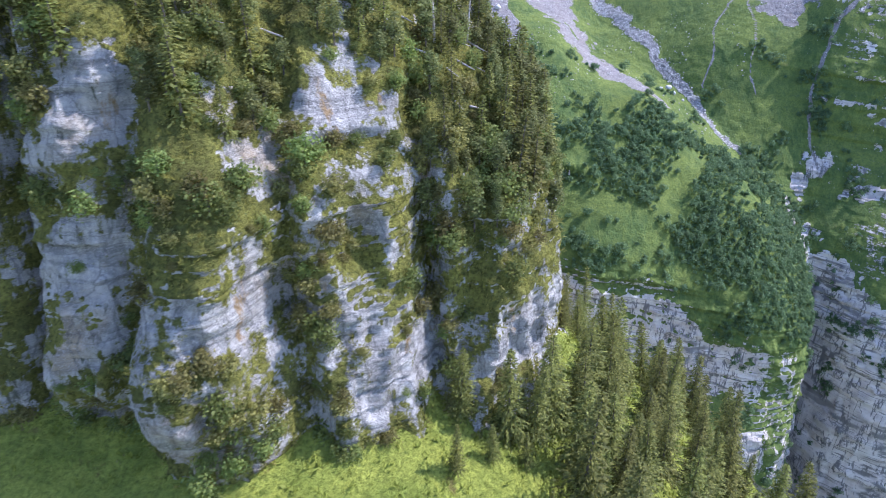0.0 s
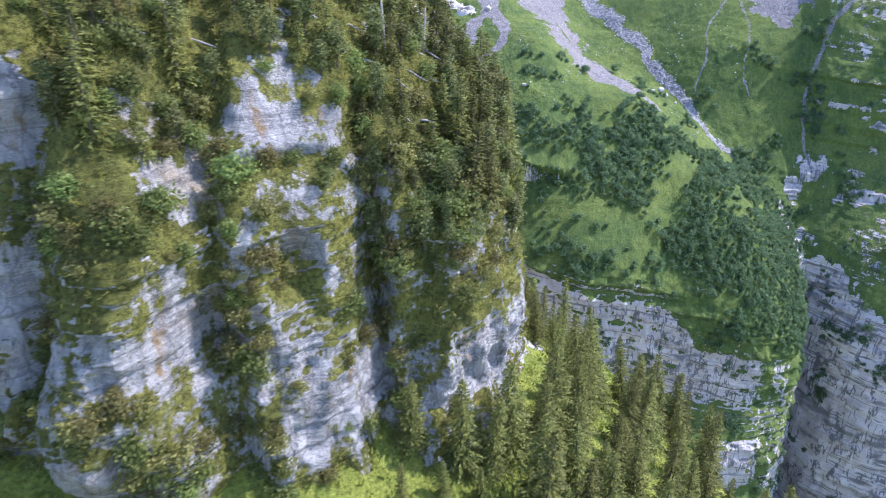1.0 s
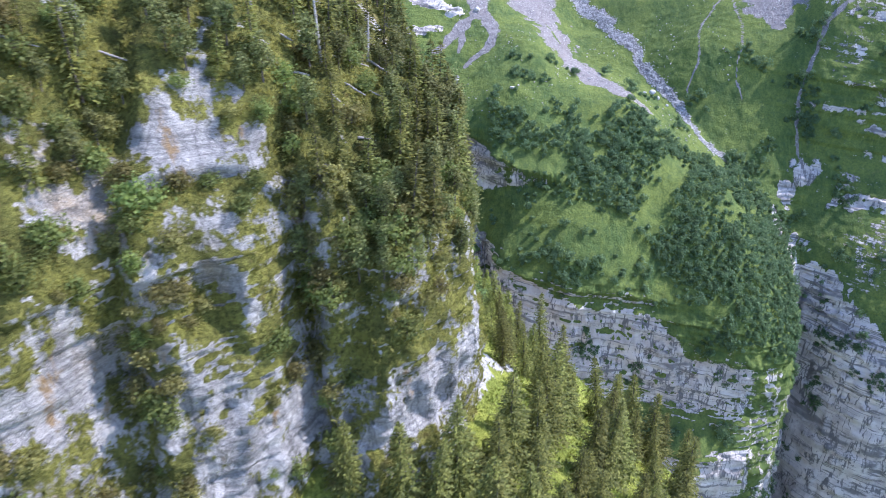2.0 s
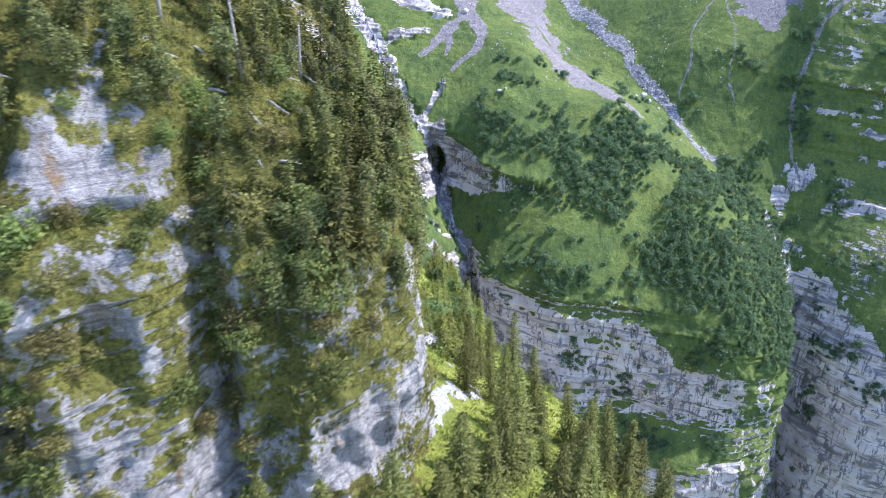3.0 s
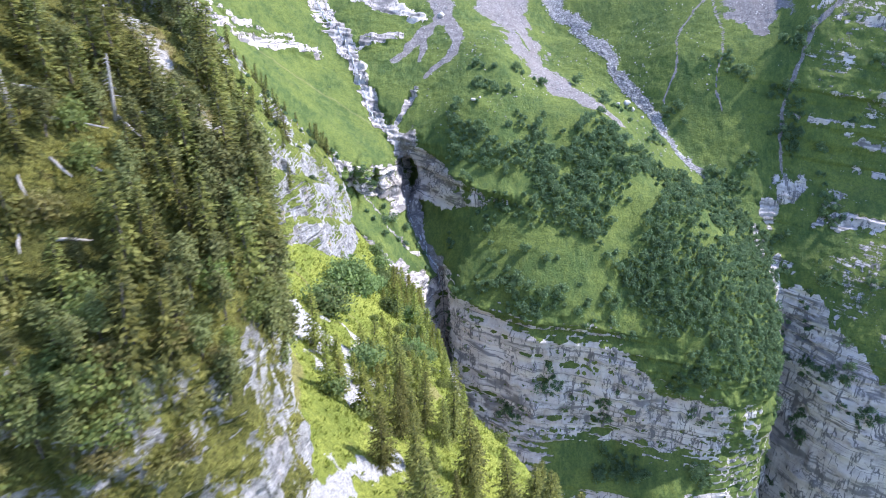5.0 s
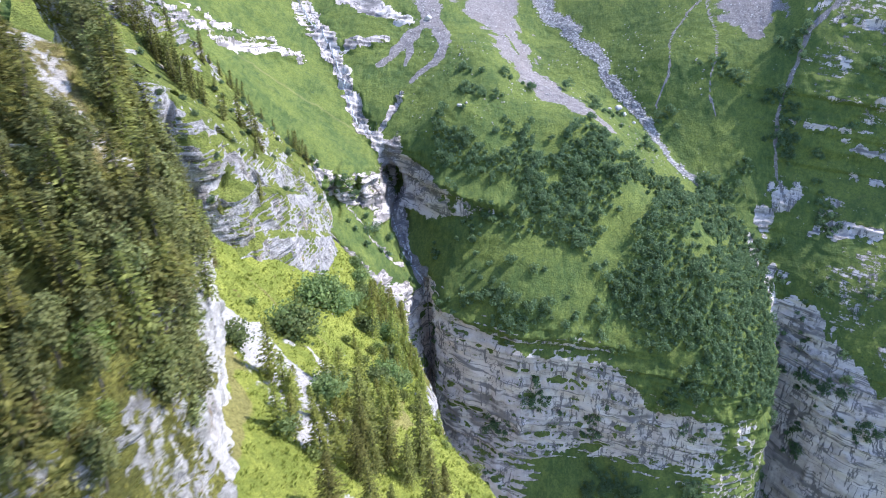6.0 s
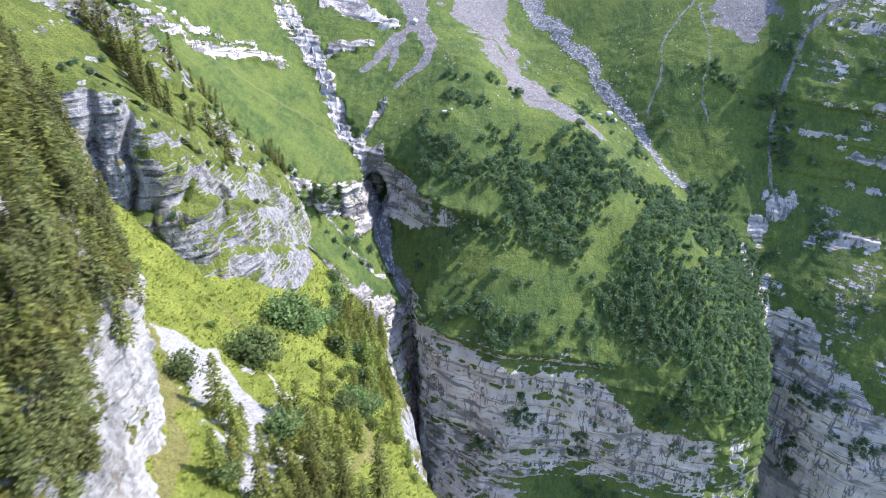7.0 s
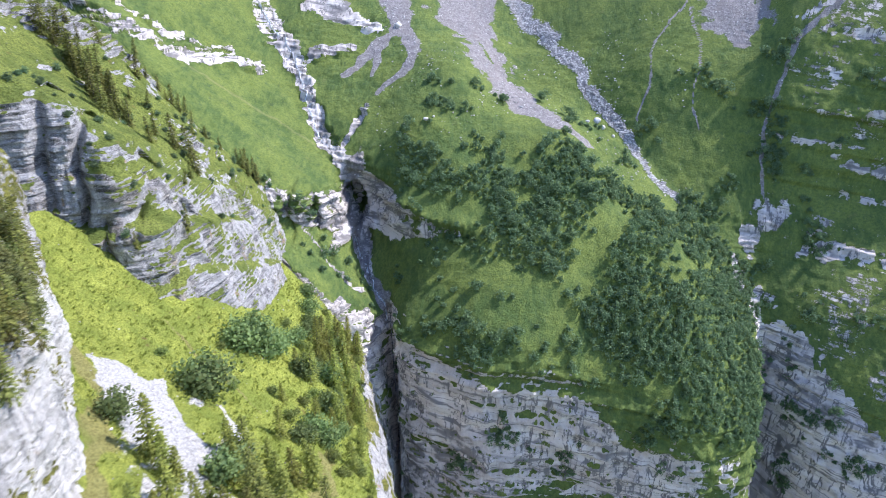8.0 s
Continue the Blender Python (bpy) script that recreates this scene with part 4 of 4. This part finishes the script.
def ground_near(sheet, x, y):
    return sheet.p[np.argmin((sheet.p[:, 0] - x) ** 2 + (sheet.p[:, 1] - y) ** 2)]


# spruces below the spur and along the meadow's edge
tall = [spruce(20, 4.1 + 0.35 * k, 100 + k) for k in range(5)]
young = [spruce(10, 2.3, 120 + k, 0.95, "young_spruce", FRESH) for k in range(4)]
X, Y, Z = slope.p.T
wood = step(16, 30, X) * (1 - step(78, 86, X)) * step(58, 74, Y) * (1 - step(150, 172, Y))
wood *= 1 - (step(14, 17, X) * (1 - step(29, 33, X)) * step(92, 97, Y) * (1 - step(118, 135, Y)))
front = step(-2, 4, X) * (1 - step(34, 46, X)) * step(46, 54, Y) * (1 - step(74, 79, Y))
taken = []
places = spots(slope, wood * step(-0.5, 0.3, fractal(slope.p, 20, 2, 4)), 72, 4.8, 1, taken)
plant(tall, places, "spruces below the cliff", "tall sunlit green spruce on the steep slope", "tree", 0.42, 1.15, 3)
plant(tall, spots(slope, front, 20, 4.0, 5, taken), "spruces below the cliff", "shorter green spruce at the foot of the cliff", "tree", 0.3, 0.6, 7)
lone = [ground_near(slope, x, y) for x, y in ((9, 170), (13, 167), (14.5, 166), (16, 149), (18, 152), (16, 160), (20, 163), (21.5, 164), (25, 161), (22, 175), (25, 172), (25, 186), (24, 200), (30, 176), (31.5, 184), (29, 167), (28, 180), (22, 182), (24, 149), (26, 153), (28, 155), (29, 161), (18, 184), (31, 196), (34, 188), (33, 170))]
taken += lone
plant(young, lone, "young spruces on the meadow", "young yellow-green spruce on the alpine meadow", "tree", 0.75, 1.4, 8)
foot = [ground_near(slope, x, y) for x, y in ((14, 80), (17, 84), (20, 88), (24, 86), (26, 95), (22, 79), (27, 103), (24, 92), (10, 78), (30, 90), (31, 98), (28, 84))]
taken += foot
plant(tall, foot, "spruces below the cliff", "tall sunlit green spruce on the steep slope", "tree", 0.6, 0.95, 9)
edge_strip = step(150, 175, Y) * (1 - step(296, 312, Y)) * step(20, 30, X + 0.10 * (Y - 190)) * step(196, 204, Y + 1.0 * (X - 34))
places = spots(slope, edge_strip * step(-0.25, 0.25, fractal(slope.p, 14, 2, 3)), 42, 3.6, 2, taken)
plant(young, places, "young spruces on the meadow", "young yellow-green spruce on the alpine meadow", "tree", 0.6, 1.5, 4)

# shrubs on the meadow
shrubs = [leafy("shrub", 3.6, 4.6, 200 + k, 0.5, LEAVES, 20, 38, 0.12, 0.5) for k in range(4)]
alders = [leafy("alder_bush", 5.0, 6.0, 210 + k, 0.4, BUSH, 26, 44, 0.12, 0.55) for k in range(3)]
plant(alders, [ground_near(slope, x, y) for x, y in ((5, 234), (9, 237), (12, 240), (6, 240), (12, 247), (4, 208), (7, 206))], "alder bushes on the meadow", "tall rounded green alder on the meadow slope", "bush", 1.5, 2.0, 51)
for_alders = [ground_near(slope, x, y) for x, y in ((20, 173), (20, 180), (28, 205), (32, 213), (34, 222), (26, 250), (21, 250), (29, 212), (1, 176), (17, 150), (20, 240), (14, 262), (15, 272), (14, 282), (12, 292), (9, 306), (24, 262), (22, 280), (30, 230))]
plant(alders, for_alders, "alder bushes on the meadow", "rounded fresh green alder bush in the grass", "bush", 0.8, 1.5, 5)
places = spots(slope, edge_strip + 0.3 * step(180, 200, Y) * (X > -8) + 0.25 * wood, 70, 2.5, 6, taken)
plant(shrubs, places, "low shrubs on the meadow", "low bright green shrub in the meadow grass", "bush", 0.4, 0.9, 6)

# growth on the spur
pines = [leafy("mountain_pine", 8.0, 3.2, 230 + k, 0.6, PINE, 32, 40, 0.2, 0.36) for k in range(5)]
PX, PY, PZ = spur.p.T
east = step(-8, 2, PX) * (1 - step(112, 122, PY)) * step(158, 164, PZ) * (1 - bare)
brow = (1 - step(5, 14, PX)) * step(178, 190, PZ) * (1 - bare)
ledges = (spur.turf > 0.35) * (1 - 0.8 * bare) * step(-70, -60, PX) * (1 - step(8, 14, PX)) * (PY < 112)
grown = []
places = spots(spur, (east * (1 - 0.6 * step(184, 190, PZ)) + 0.9 * brow) * (PX > -70) * (PZ < 235) * (PY < 175) * (1 - glade) * clear, 140, 2.6, 11, grown)
plant(pines, places, "pines on the spur", "dark olive mountain pine clinging to the cliff", "tree", 0.45, 0.95, 12)
rim = step(106, 112, PY) * (1 - step(128, 136, PY)) * step(153, 160, PZ) * (1 - step(180, 190, PZ)) * (1 - step(0.1, 0.4, band)) * (PX > 0)
rim = rim + 0.8 * step(136, 144, PY) * (1 - step(178, 184, PY)) * step(156, 162, PZ) * (1 - step(186, 196, PZ)) * (1 - step(0.1, 0.4, band))
plant(pines, spots(spur, rim * clear, 120, 2.1, 17, grown), "pines on the spur", "dark olive mountain pine clinging to the cliff", "tree", 0.55, 1.15, 18)
spur_spruce = [spruce(9, 1.9, 260 + k, 0.9, "slender_spruce") for k in range(4)]
places = spots(spur, (step(-2, 6, PX) * step(166, 172, PZ) * (1 - 0.75 * step(184, 190, PZ)) + 0.5 * brow + 1.2 * rim) * (1 - bare) * (PX > -60) * (PZ < 230) * (PY < 184) * (1 - glade) * clear, 190, 2.1, 15, grown)
plant(spur_spruce, places, "spruces on the spur", "slender dark spruce on the wooded spur", "tree", 0.6, 1.2, 16)
places = spots(spur, (ledges + 0.5 * east + 0.8 * rim) * (1 - 0.8 * glade) * clear, 340, 1.4, 13, grown)
ledge_shrubs = [leafy("cliff_shrub", 3.2, 3.6, 250 + k, 0.5, LEAVES, 18, 42, 0.08, 0.34) for k in range(4)]
plant(ledge_shrubs, places[::2], "leafy shrubs on the cliff ledges", "light green leafy shrub rooted on a cliff ledge", "bush", 0.4, 1.25, 14)
olive_shrubs = [leafy("olive_shrub", 3.0, 3.4, 270 + k, 0.6, OLIVE, 18, 42, 0.06, 0.34) for k in range(4)]
plant(olive_shrubs, places[1::2], "olive shrubs on the cliff ledges", "olive brown shrub rooted on a cliff ledge", "bush", 0.4, 1.1, 15)


def tufts(name, sheet, weight, count, blades, low, high, mat, seed, label, broad=0.2):
    """Tussocks of grass blades, too many to count."""
    r = np.random.default_rng(seed)
    dv, du = np.gradient(sheet.g, axis=0), np.gradient(sheet.g, axis=1)
    w = np.clip(weight, 0, None) * np.linalg.norm(np.cross(du, dv), axis=-1).ravel()
    pick = r.choice(len(w), count, p=w / w.sum())
    base = sheet.p[pick] + r.normal(0, 0.35, (count, 3)) * (1, 1, 0.2)
    at = np.repeat(base, blades, 0) + r.normal(0, 0.18, (count * blades, 3)) * (1, 1, 0.2)
    along = np.repeat(sheet.n[pick], blades, 0) * 0.6 + r.normal(0, 0.6, (count * blades, 3)) + (0, 0, 0.5)
    length = np.repeat(low + (high - low) * r.random(count) ** 2, blades) * (0.6 + 0.8 * r.random(count * blades))
    v, f = sprays(at, along, length, length * broad, r)
    mesh = quads_mesh(name, v, f)
    mesh.materials.append(mat)
    tagged(new(name, mesh), label, "grass", kind="stuff")


inside = (PX > -70) * (PY < 185) * (PZ < 235)
tufts("cliff_turf", spur, inside * (spur.turf > 0.42) * (1 - 0.9 * bare) * (1 + 2 * glade), 15000, 7, 0.28, 0.85, TURF, 61, "ochre and green turf tussocks on the cliff", 0.14)
tufts("meadow_grass", slope, (slope.rubble < 0.4) * (slope.dry < 0.5) * (Y > 60) * (Y < 320), 16000, 5, 0.3, 1.0, LUSH, 62, "bright green meadow grass in tussocks")

# ridge above the buttress
BX, BY, BZ = buttress.p.T
ridge_spruce = [spruce(8, 1.5, 280 + k, 1.0, "small_spruce") for k in range(3)]
ridge = near_lines(buttress.p, [[(-68, 298, 4), (-60, 296, 5), (-52, 290, 4), (-42, 281, 4)]], 0.5, 25, 2.0) + 0.12 * near_lines(buttress.p, [[(-40, 290, 3), (-34, 294, 3), (-27, 296, 3)]], 0.5, 29, 2.0)
plant(ridge_spruce, spots(buttress, ridge, 34, 2.6, 21), "spruces on the ridge", "tall dark spruce on the grassy ridge", "tree", 0.8, 1.7, 22)
back = near_lines(buttress.p, [[(-66, 310, 4), (-54, 322, 5), (-38, 330, 5), (-20, 338, 4)]], 0.5, 26, 2.0) + 0.05 * (BX > -60) * (buttress.turf > 0.4) * (BZ > 130)
plant(ridge_spruce, spots(buttress, back, 30, 2.4, 27), "spruces on the ridge", "small dark spruce on the grassy ridge", "tree", 0.5, 1.1, 28)
ledge_mask = (buttress.turf > 0.5) * step(100, 110, BZ) * (BX > -60)
knots = [leafy("dwarf_shrub", 1.8, 2.4, 290 + k, 0.5, ALDER, 12, 26, 0.05, 0.40) for k in range(3)]
plant(knots, spots(buttress, ledge_mask, 70, 2.0, 23), "shrubs on the buttress", "small dark green shrub on a grassy ledge", "bush", 0.5, 1.2, 24)

# far alder wood on the hill: past counting
VX, VY, VZ = valley.p.T


def blob(x, z, a, b):
    return np.exp(-((VX - x) / a) ** 2 - ((VZ - z) / b) ** 2)


thick_wood = 1.3 * blob(70, 112, 17, 9) + 0.7 * blob(90, 104, 10, 7) + 1.6 * blob(124, 108, 20, 14) + 1.2 * blob(110, 94, 14, 9)
thick_wood += 0.7 * blob(112, 82, 8, 7) + 0.9 * blob(160, 92, 16, 6) + 0.8 * blob(198, 82, 14, 8)
thick_wood += 1.2 * blob(140, 66, 14, 12) + 1.6 * blob(168, 56, 24, 22) + 1.4 * blob(198, 40, 16, 26) + 1.3 * blob(172, 26, 22, 14) + 0.9 * blob(136, 40, 10, 12) + 0.3 * blob(80, 54, 34, 4)
thick_wood += 0.5 * blob(191, 108, 4, 8) + 0.7 * blob(209, 104, 8, 10) + 0.5 * blob(243, 118, 9, 9) + 0.5 * blob(250, 160, 7, 16) + 0.6 * blob(222, 140, 6, 8) + 0.8 * blob(115, -30, 45, 9) + 0.8 * blob(195, 4, 16, 14) + 1.2 * blob(214, 34, 7, 34)
thick_wood = np.clip(thick_wood - 0.52 + 0.95 * fractal(valley.p, 15, 4, 44), 0, 0.5) * (VY > 270) * (valley.n[:, 2] > -0.05) * (VY < 440) * (VX > 42)
thick_wood += 0.022 * (VX > 44) * (VX < 215) * (VY < 392) * (VY > 290) * (VZ > 38) * (valley.turf > 0.5) * step(-0.2, 0.5, fractal(valley.p, 12, 2, 45))
thick_wood += 0.008 * (VX > -20) * (VX < 34) * (VY < 350) * (VY > 328) * (VZ > 60)
thick_wood *= 1 - near_lines(valley.p, BARE, 0.3, 8)
area = np.linalg.norm(np.cross(np.gradient(valley.g, axis=0), np.gradient(valley.g, axis=1)), axis=-1).ravel()
seen = spots(valley, thick_wood * area, 2000, 2.6, 31)
verts, faces, total = [], [], 0
r = np.random.default_rng(33)
for p in seen:
    w = 2.2 + 4.6 * r.random() ** 2.0
    h = w * (0.8 + 0.5 * r.random())
    lobes = int(3 + w)
    for _ in range(lobes):
        turn, out = r.random() * 6.283, r.random() ** 0.6
        c = p + (0.36 * w * out * math.cos(turn), 0.36 * w * out * math.sin(turn), h * (0.25 + 0.6 * r.random() * (1.1 - 0.6 * out)))
        n = int(12 + 2.2 * w)
        d = r.normal(size=(n, 3))
        d /= np.linalg.norm(d, axis=1, keepdims=True)
        at = c + d * w * (0.17 + 0.08 * r.random())
        v, f = sprays(at, r.normal(size=(n, 3)), 0.5 + 0.6 * r.random(n), 0.26 + 0.2 * r.random(n), r, d + (0, 0, 0.5))
        faces.append(f + total)
        verts.append(v)
        total += len(v)
wood_mesh = quads_mesh("alder_wood", np.concatenate(verts), np.concatenate(faces))
wood_mesh.materials.append(ALDER)
tagged(new("alder_wood", wood_mesh), "dense dark green alder scrub covering the hillside", "shrubs", kind="stuff")


def rock_shape(r, size, sides=2):
    bm = bmesh.new()
    bmesh.ops.create_icosphere(bm, subdivisions=sides, radius=1)
    sx, sy, sz = size * (0.7 + 0.6 * r.random()), size * (0.7 + 0.6 * r.random()), size * (0.5 + 0.4 * r.random())
    o = Vector(r.normal(0, 9, 3))
    for v in bm.verts:
        k = 1 + 0.35 * noise.noise(v.co * 1.3 + o)
        v.co = Vector((v.co.x * sx * k, v.co.y * sy * k, v.co.z * sz * k))
    out = [v.co.copy() for v in bm.verts], [tuple(v.index for v in f.verts) for f in bm.faces]
    bm.free()
    return out


def stone_material(name, a, b):
    m, t, bsdf = material(name)
    at = node(t, "ShaderNodeNewGeometry").outputs["Position"]
    c = mixed(t, noise_node(t, at, 1.5, 7, 0.7), a, b)
    isle = node(t, "ShaderNodeNewGeometry").outputs["Random Per Island"]
    c = mixed(t, isle, [0.6 * k for k in a], c)
    t.links.new(c, bsdf.inputs["Base Color"])
    bsdf.inputs["Roughness"].default_value = 0.95
    return m


STONE = stone_material("stone", (0.48, 0.465, 0.455), (0.68, 0.66, 0.64))
for x, y, size in ((152, 434, 2.0), (155, 430, 1.6), (38, 472, 2.4), (56, 394, 1.4), (60, 396, 0.9), (146, 430, 1.3), (160, 425, 1.1)):
    p = ground_near(valley, x, y)
    v, f = rock_shape(rng, size, 3)
    ob = part("boulder", mesh_of("boulder", v, f, True), STONE)
    ob.matrix_basis = pose(p[0], p[1], p[2] + size * 0.25)
    tagged(ob, "weathered pale limestone boulder lying in the grass", "boulder", "boulders on the hillside")


def rubble_field(name, sheet, weight, count, low, high, seed, label):
    r = np.random.default_rng(seed)
    shapes = [rock_shape(r, 1.0, 1) for _ in range(10)]
    w = np.clip(weight, 0, None)
    o = 0
    vs, fs = [], []
    for i in r.choice(len(w), size=count, p=w / w.sum()):
        v, f = shapes[int(r.integers(10))]
        s = low + (high - low) * r.random() ** 4
        turn = Matrix.Rotation(r.random() * 6.3, 3, "Z") * s
        shift = r.normal(0, 0.8, 2)
        tilt = sheet.n[i]
        rise = -(tilt[0] * shift[0] + tilt[1] * shift[1]) / max(tilt[2], 0.3)
        base = Vector(sheet.p[i]) + Vector((shift[0], shift[1], rise + 0.1 * s))
        vs += [turn @ c + base for c in v]
        fs += [tuple(k + o for k in one) for one in f]
        o += len(v)
    mesh = mesh_of(name, vs, fs)
    mesh.materials.append(STONE)
    tagged(new(name, mesh), label, "stones", kind="stuff")


bed = near_lines(valley.p, STONE_BED, 0.45, 5, 2.5)
rubble_field("stream_rubble", valley, bed * area * (VY < 530), 5200, 0.14, 0.85, 41, "pale grey boulders filling the dry stream bed")
rubble_field("scree_stones", valley, (valley.rubble > 0.5) * area * (VY < 530), 4500, 0.10, 0.6, 42, "loose grey stones on the scree fans")
lawn = (valley.rubble < 0.2) * (valley.turf > 0.6) * area * (VY > 385) * (VY < 480) * (VX > 30) * (VX < 200) * step(-0.1, 0.5, fractal(valley.p, 18, 2, 55))
rubble_field("scattered_stones", valley, lawn, 700, 0.12, 0.75, 43, "white stones scattered over the upper pasture")
rubble_field("meadow_stones", slope, (slope.rubble > 0.4) + 0.02 * (Y > 150), 900, 0.08, 0.5, 44, "white stones on the bare meadow patches")

# standing dead trunk, snags and fallen logs on the spur
def dead_tree(height, lean, seed):
    r = np.random.default_rng(seed)
    root = new("dead_tree")
    mid = [(lean[0] * k, lean[1] * k, height * k) for k in (-0.05, 0.3, 0.65, 1.0)]
    part("trunk", mesh_of("trunk", *tube(mid, (0.24, 0.2, 0.14, 0.04), 7), True), DEADWOOD, root)
    for _ in range(12):
        k = 0.3 + 0.65 * r.random()
        a = r.random() * 6.3
        base = np.array([lean[0] * k, lean[1] * k, height * k])
        tip = base + np.array([math.cos(a), math.sin(a), -0.1 - 0.4 * r.random()]) * (0.5 + 1.1 * r.random() * (1.1 - k))
        part("branch", mesh_of("branch", *tube((base, (base + tip) / 2 + (0, 0, 0.08), tip), (0.05, 0.035, 0.01), 4)), DEADWOOD, root)
    return root


for x, y, h, lx, ly, sd in ((-1.5, 104, 12.5, -0.6, 0.2, 1), (4, 112, 7, 0.5, 0, 2), (-10, 104, 8, 0.2, 0.1, 3)):
    p = ground_near(spur, x, y)
    ob = dead_tree(h, (lx, ly), sd)
    ob.matrix_basis = pose(p[0], p[1], p[2])
    tagged(ob, "bleached grey dead trunk standing among pines", "dead tree", "dead trunks on the spur")
for x, y, turn, ln in ((2, 108, 30, 6), (5, 112, -40, 7), (6, 116, 75, 5), (9, 114, 10, 6), (-24, 92, 5, 6), (-30, 84, 20, 5), (-2, 110, 60, 5), (-3, 101, 25, 4), (-6, 103, -30, 3.5), (1, 99, -50, 5), (3, 102, -35, 5), (5, 104, -20, 4), (-8, 99, 70, 4), (2, 95, -60, 4), (5, 98, 40, 3)):
    p = ground_near(spur, x, y)
    v, f = tube(((-ln / 2, 0, 0), (-ln / 6, 0.1, 0.1), (ln / 5, 0, 0.05), (ln / 2, 0.1, 0)), (0.19, 0.17, 0.13, 0.05), 7)
    ob = part("fallen_log", mesh_of("fallen_log", v, f, True), DEADWOOD)
    ob.matrix_basis = pose(p[0], p[1], p[2] + 0.5, 0, 18, turn)
    tagged(ob, "bleached fallen log lying across the slope", "log", "fallen logs on the spur")


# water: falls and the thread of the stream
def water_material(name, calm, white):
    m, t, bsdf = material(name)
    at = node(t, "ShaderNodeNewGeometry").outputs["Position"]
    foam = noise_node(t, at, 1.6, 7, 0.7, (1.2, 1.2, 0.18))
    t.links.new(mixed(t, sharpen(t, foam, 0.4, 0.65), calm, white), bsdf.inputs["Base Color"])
    bsdf.inputs["Roughness"].default_value = 0.35
    return m


WATER = water_material("white_water", (0.22, 0.26, 0.29), (0.82, 0.85, 0.87))
# The same water with the slot's shade put into its colour
SHADED_FALL = water_material("shaded_fall", (0.06, 0.065, 0.07), (0.42, 0.44, 0.46))


def stream(name, line, widths, label, off):
    """A ribbon of water over the valley ground, along plan points."""
    r = np.random.default_rng(len(line))
    pts = spline(np.array(line, float), len(line) * 14, 0)
    vs, fs = [], []
    for k, (x, y) in enumerate(pts):
        p = ground_near(valley, x, y)
        w = np.interp(k / (len(pts) - 1), np.linspace(0, 1, len(widths)), widths) * (0.7 + 0.6 * r.random())
        c = np.array([x + 0.5 * r.normal(), p[1] - off, p[2] + off * 0.5])
        vs += [c + (-w, 0, -0.1), c + (0, -0.25, 0.12), c + (w, 0, -0.1)]
        if k:
            o = 3 * (k - 1)
            fs += [(o, o + 1, o + 4, o + 3), (o + 1, o + 2, o + 5, o + 4)]
    mesh = mesh_of(name, vs, fs, True)
    mesh.materials.append(WATER)
    return tagged(new(name, mesh), label, "water", kind="structure")


stream("water_upper", [(-44, 474), (-31, 461), (-20, 449), (-9, 423), (0, 403), (10, 394)], (0.5, 0.5, 0.3, 0.4, 0.3), "white mountain stream falling over rock steps", 0.5)
stream("water_lower", [(19, 374), (24, 363), (29, 353), (34, 344), (37, 341)], (0.2, 0.35, 0.25, 0.5), "thin white stream running between grass banks", 0.3)
fall = []
for k in range(46):
    z = 57.5 - 1.7 * k
    x = 38.5 + 0.07 * k
    wall_y = VY[np.argmin((VX - x) ** 2 + (VZ - z) ** 2 + 1e4 * (VY < 322))]
    w = 0.2 + 0.008 * k + 0.1 * math.sin(1.7 * k)
    fall.append([(x - w, wall_y - 0.5, z), (x, wall_y - 0.8, z), (x + w, wall_y - 0.5, z)])
grid = np.array(fall).reshape(-1, 3)
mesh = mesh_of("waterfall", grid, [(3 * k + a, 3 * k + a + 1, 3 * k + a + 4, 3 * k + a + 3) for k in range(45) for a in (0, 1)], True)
mesh.materials.append(SHADED_FALL)
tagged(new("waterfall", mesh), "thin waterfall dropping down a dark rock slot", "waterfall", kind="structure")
for ob in list(scene.objects):
    if "used" in ob:
        del ob["used"]
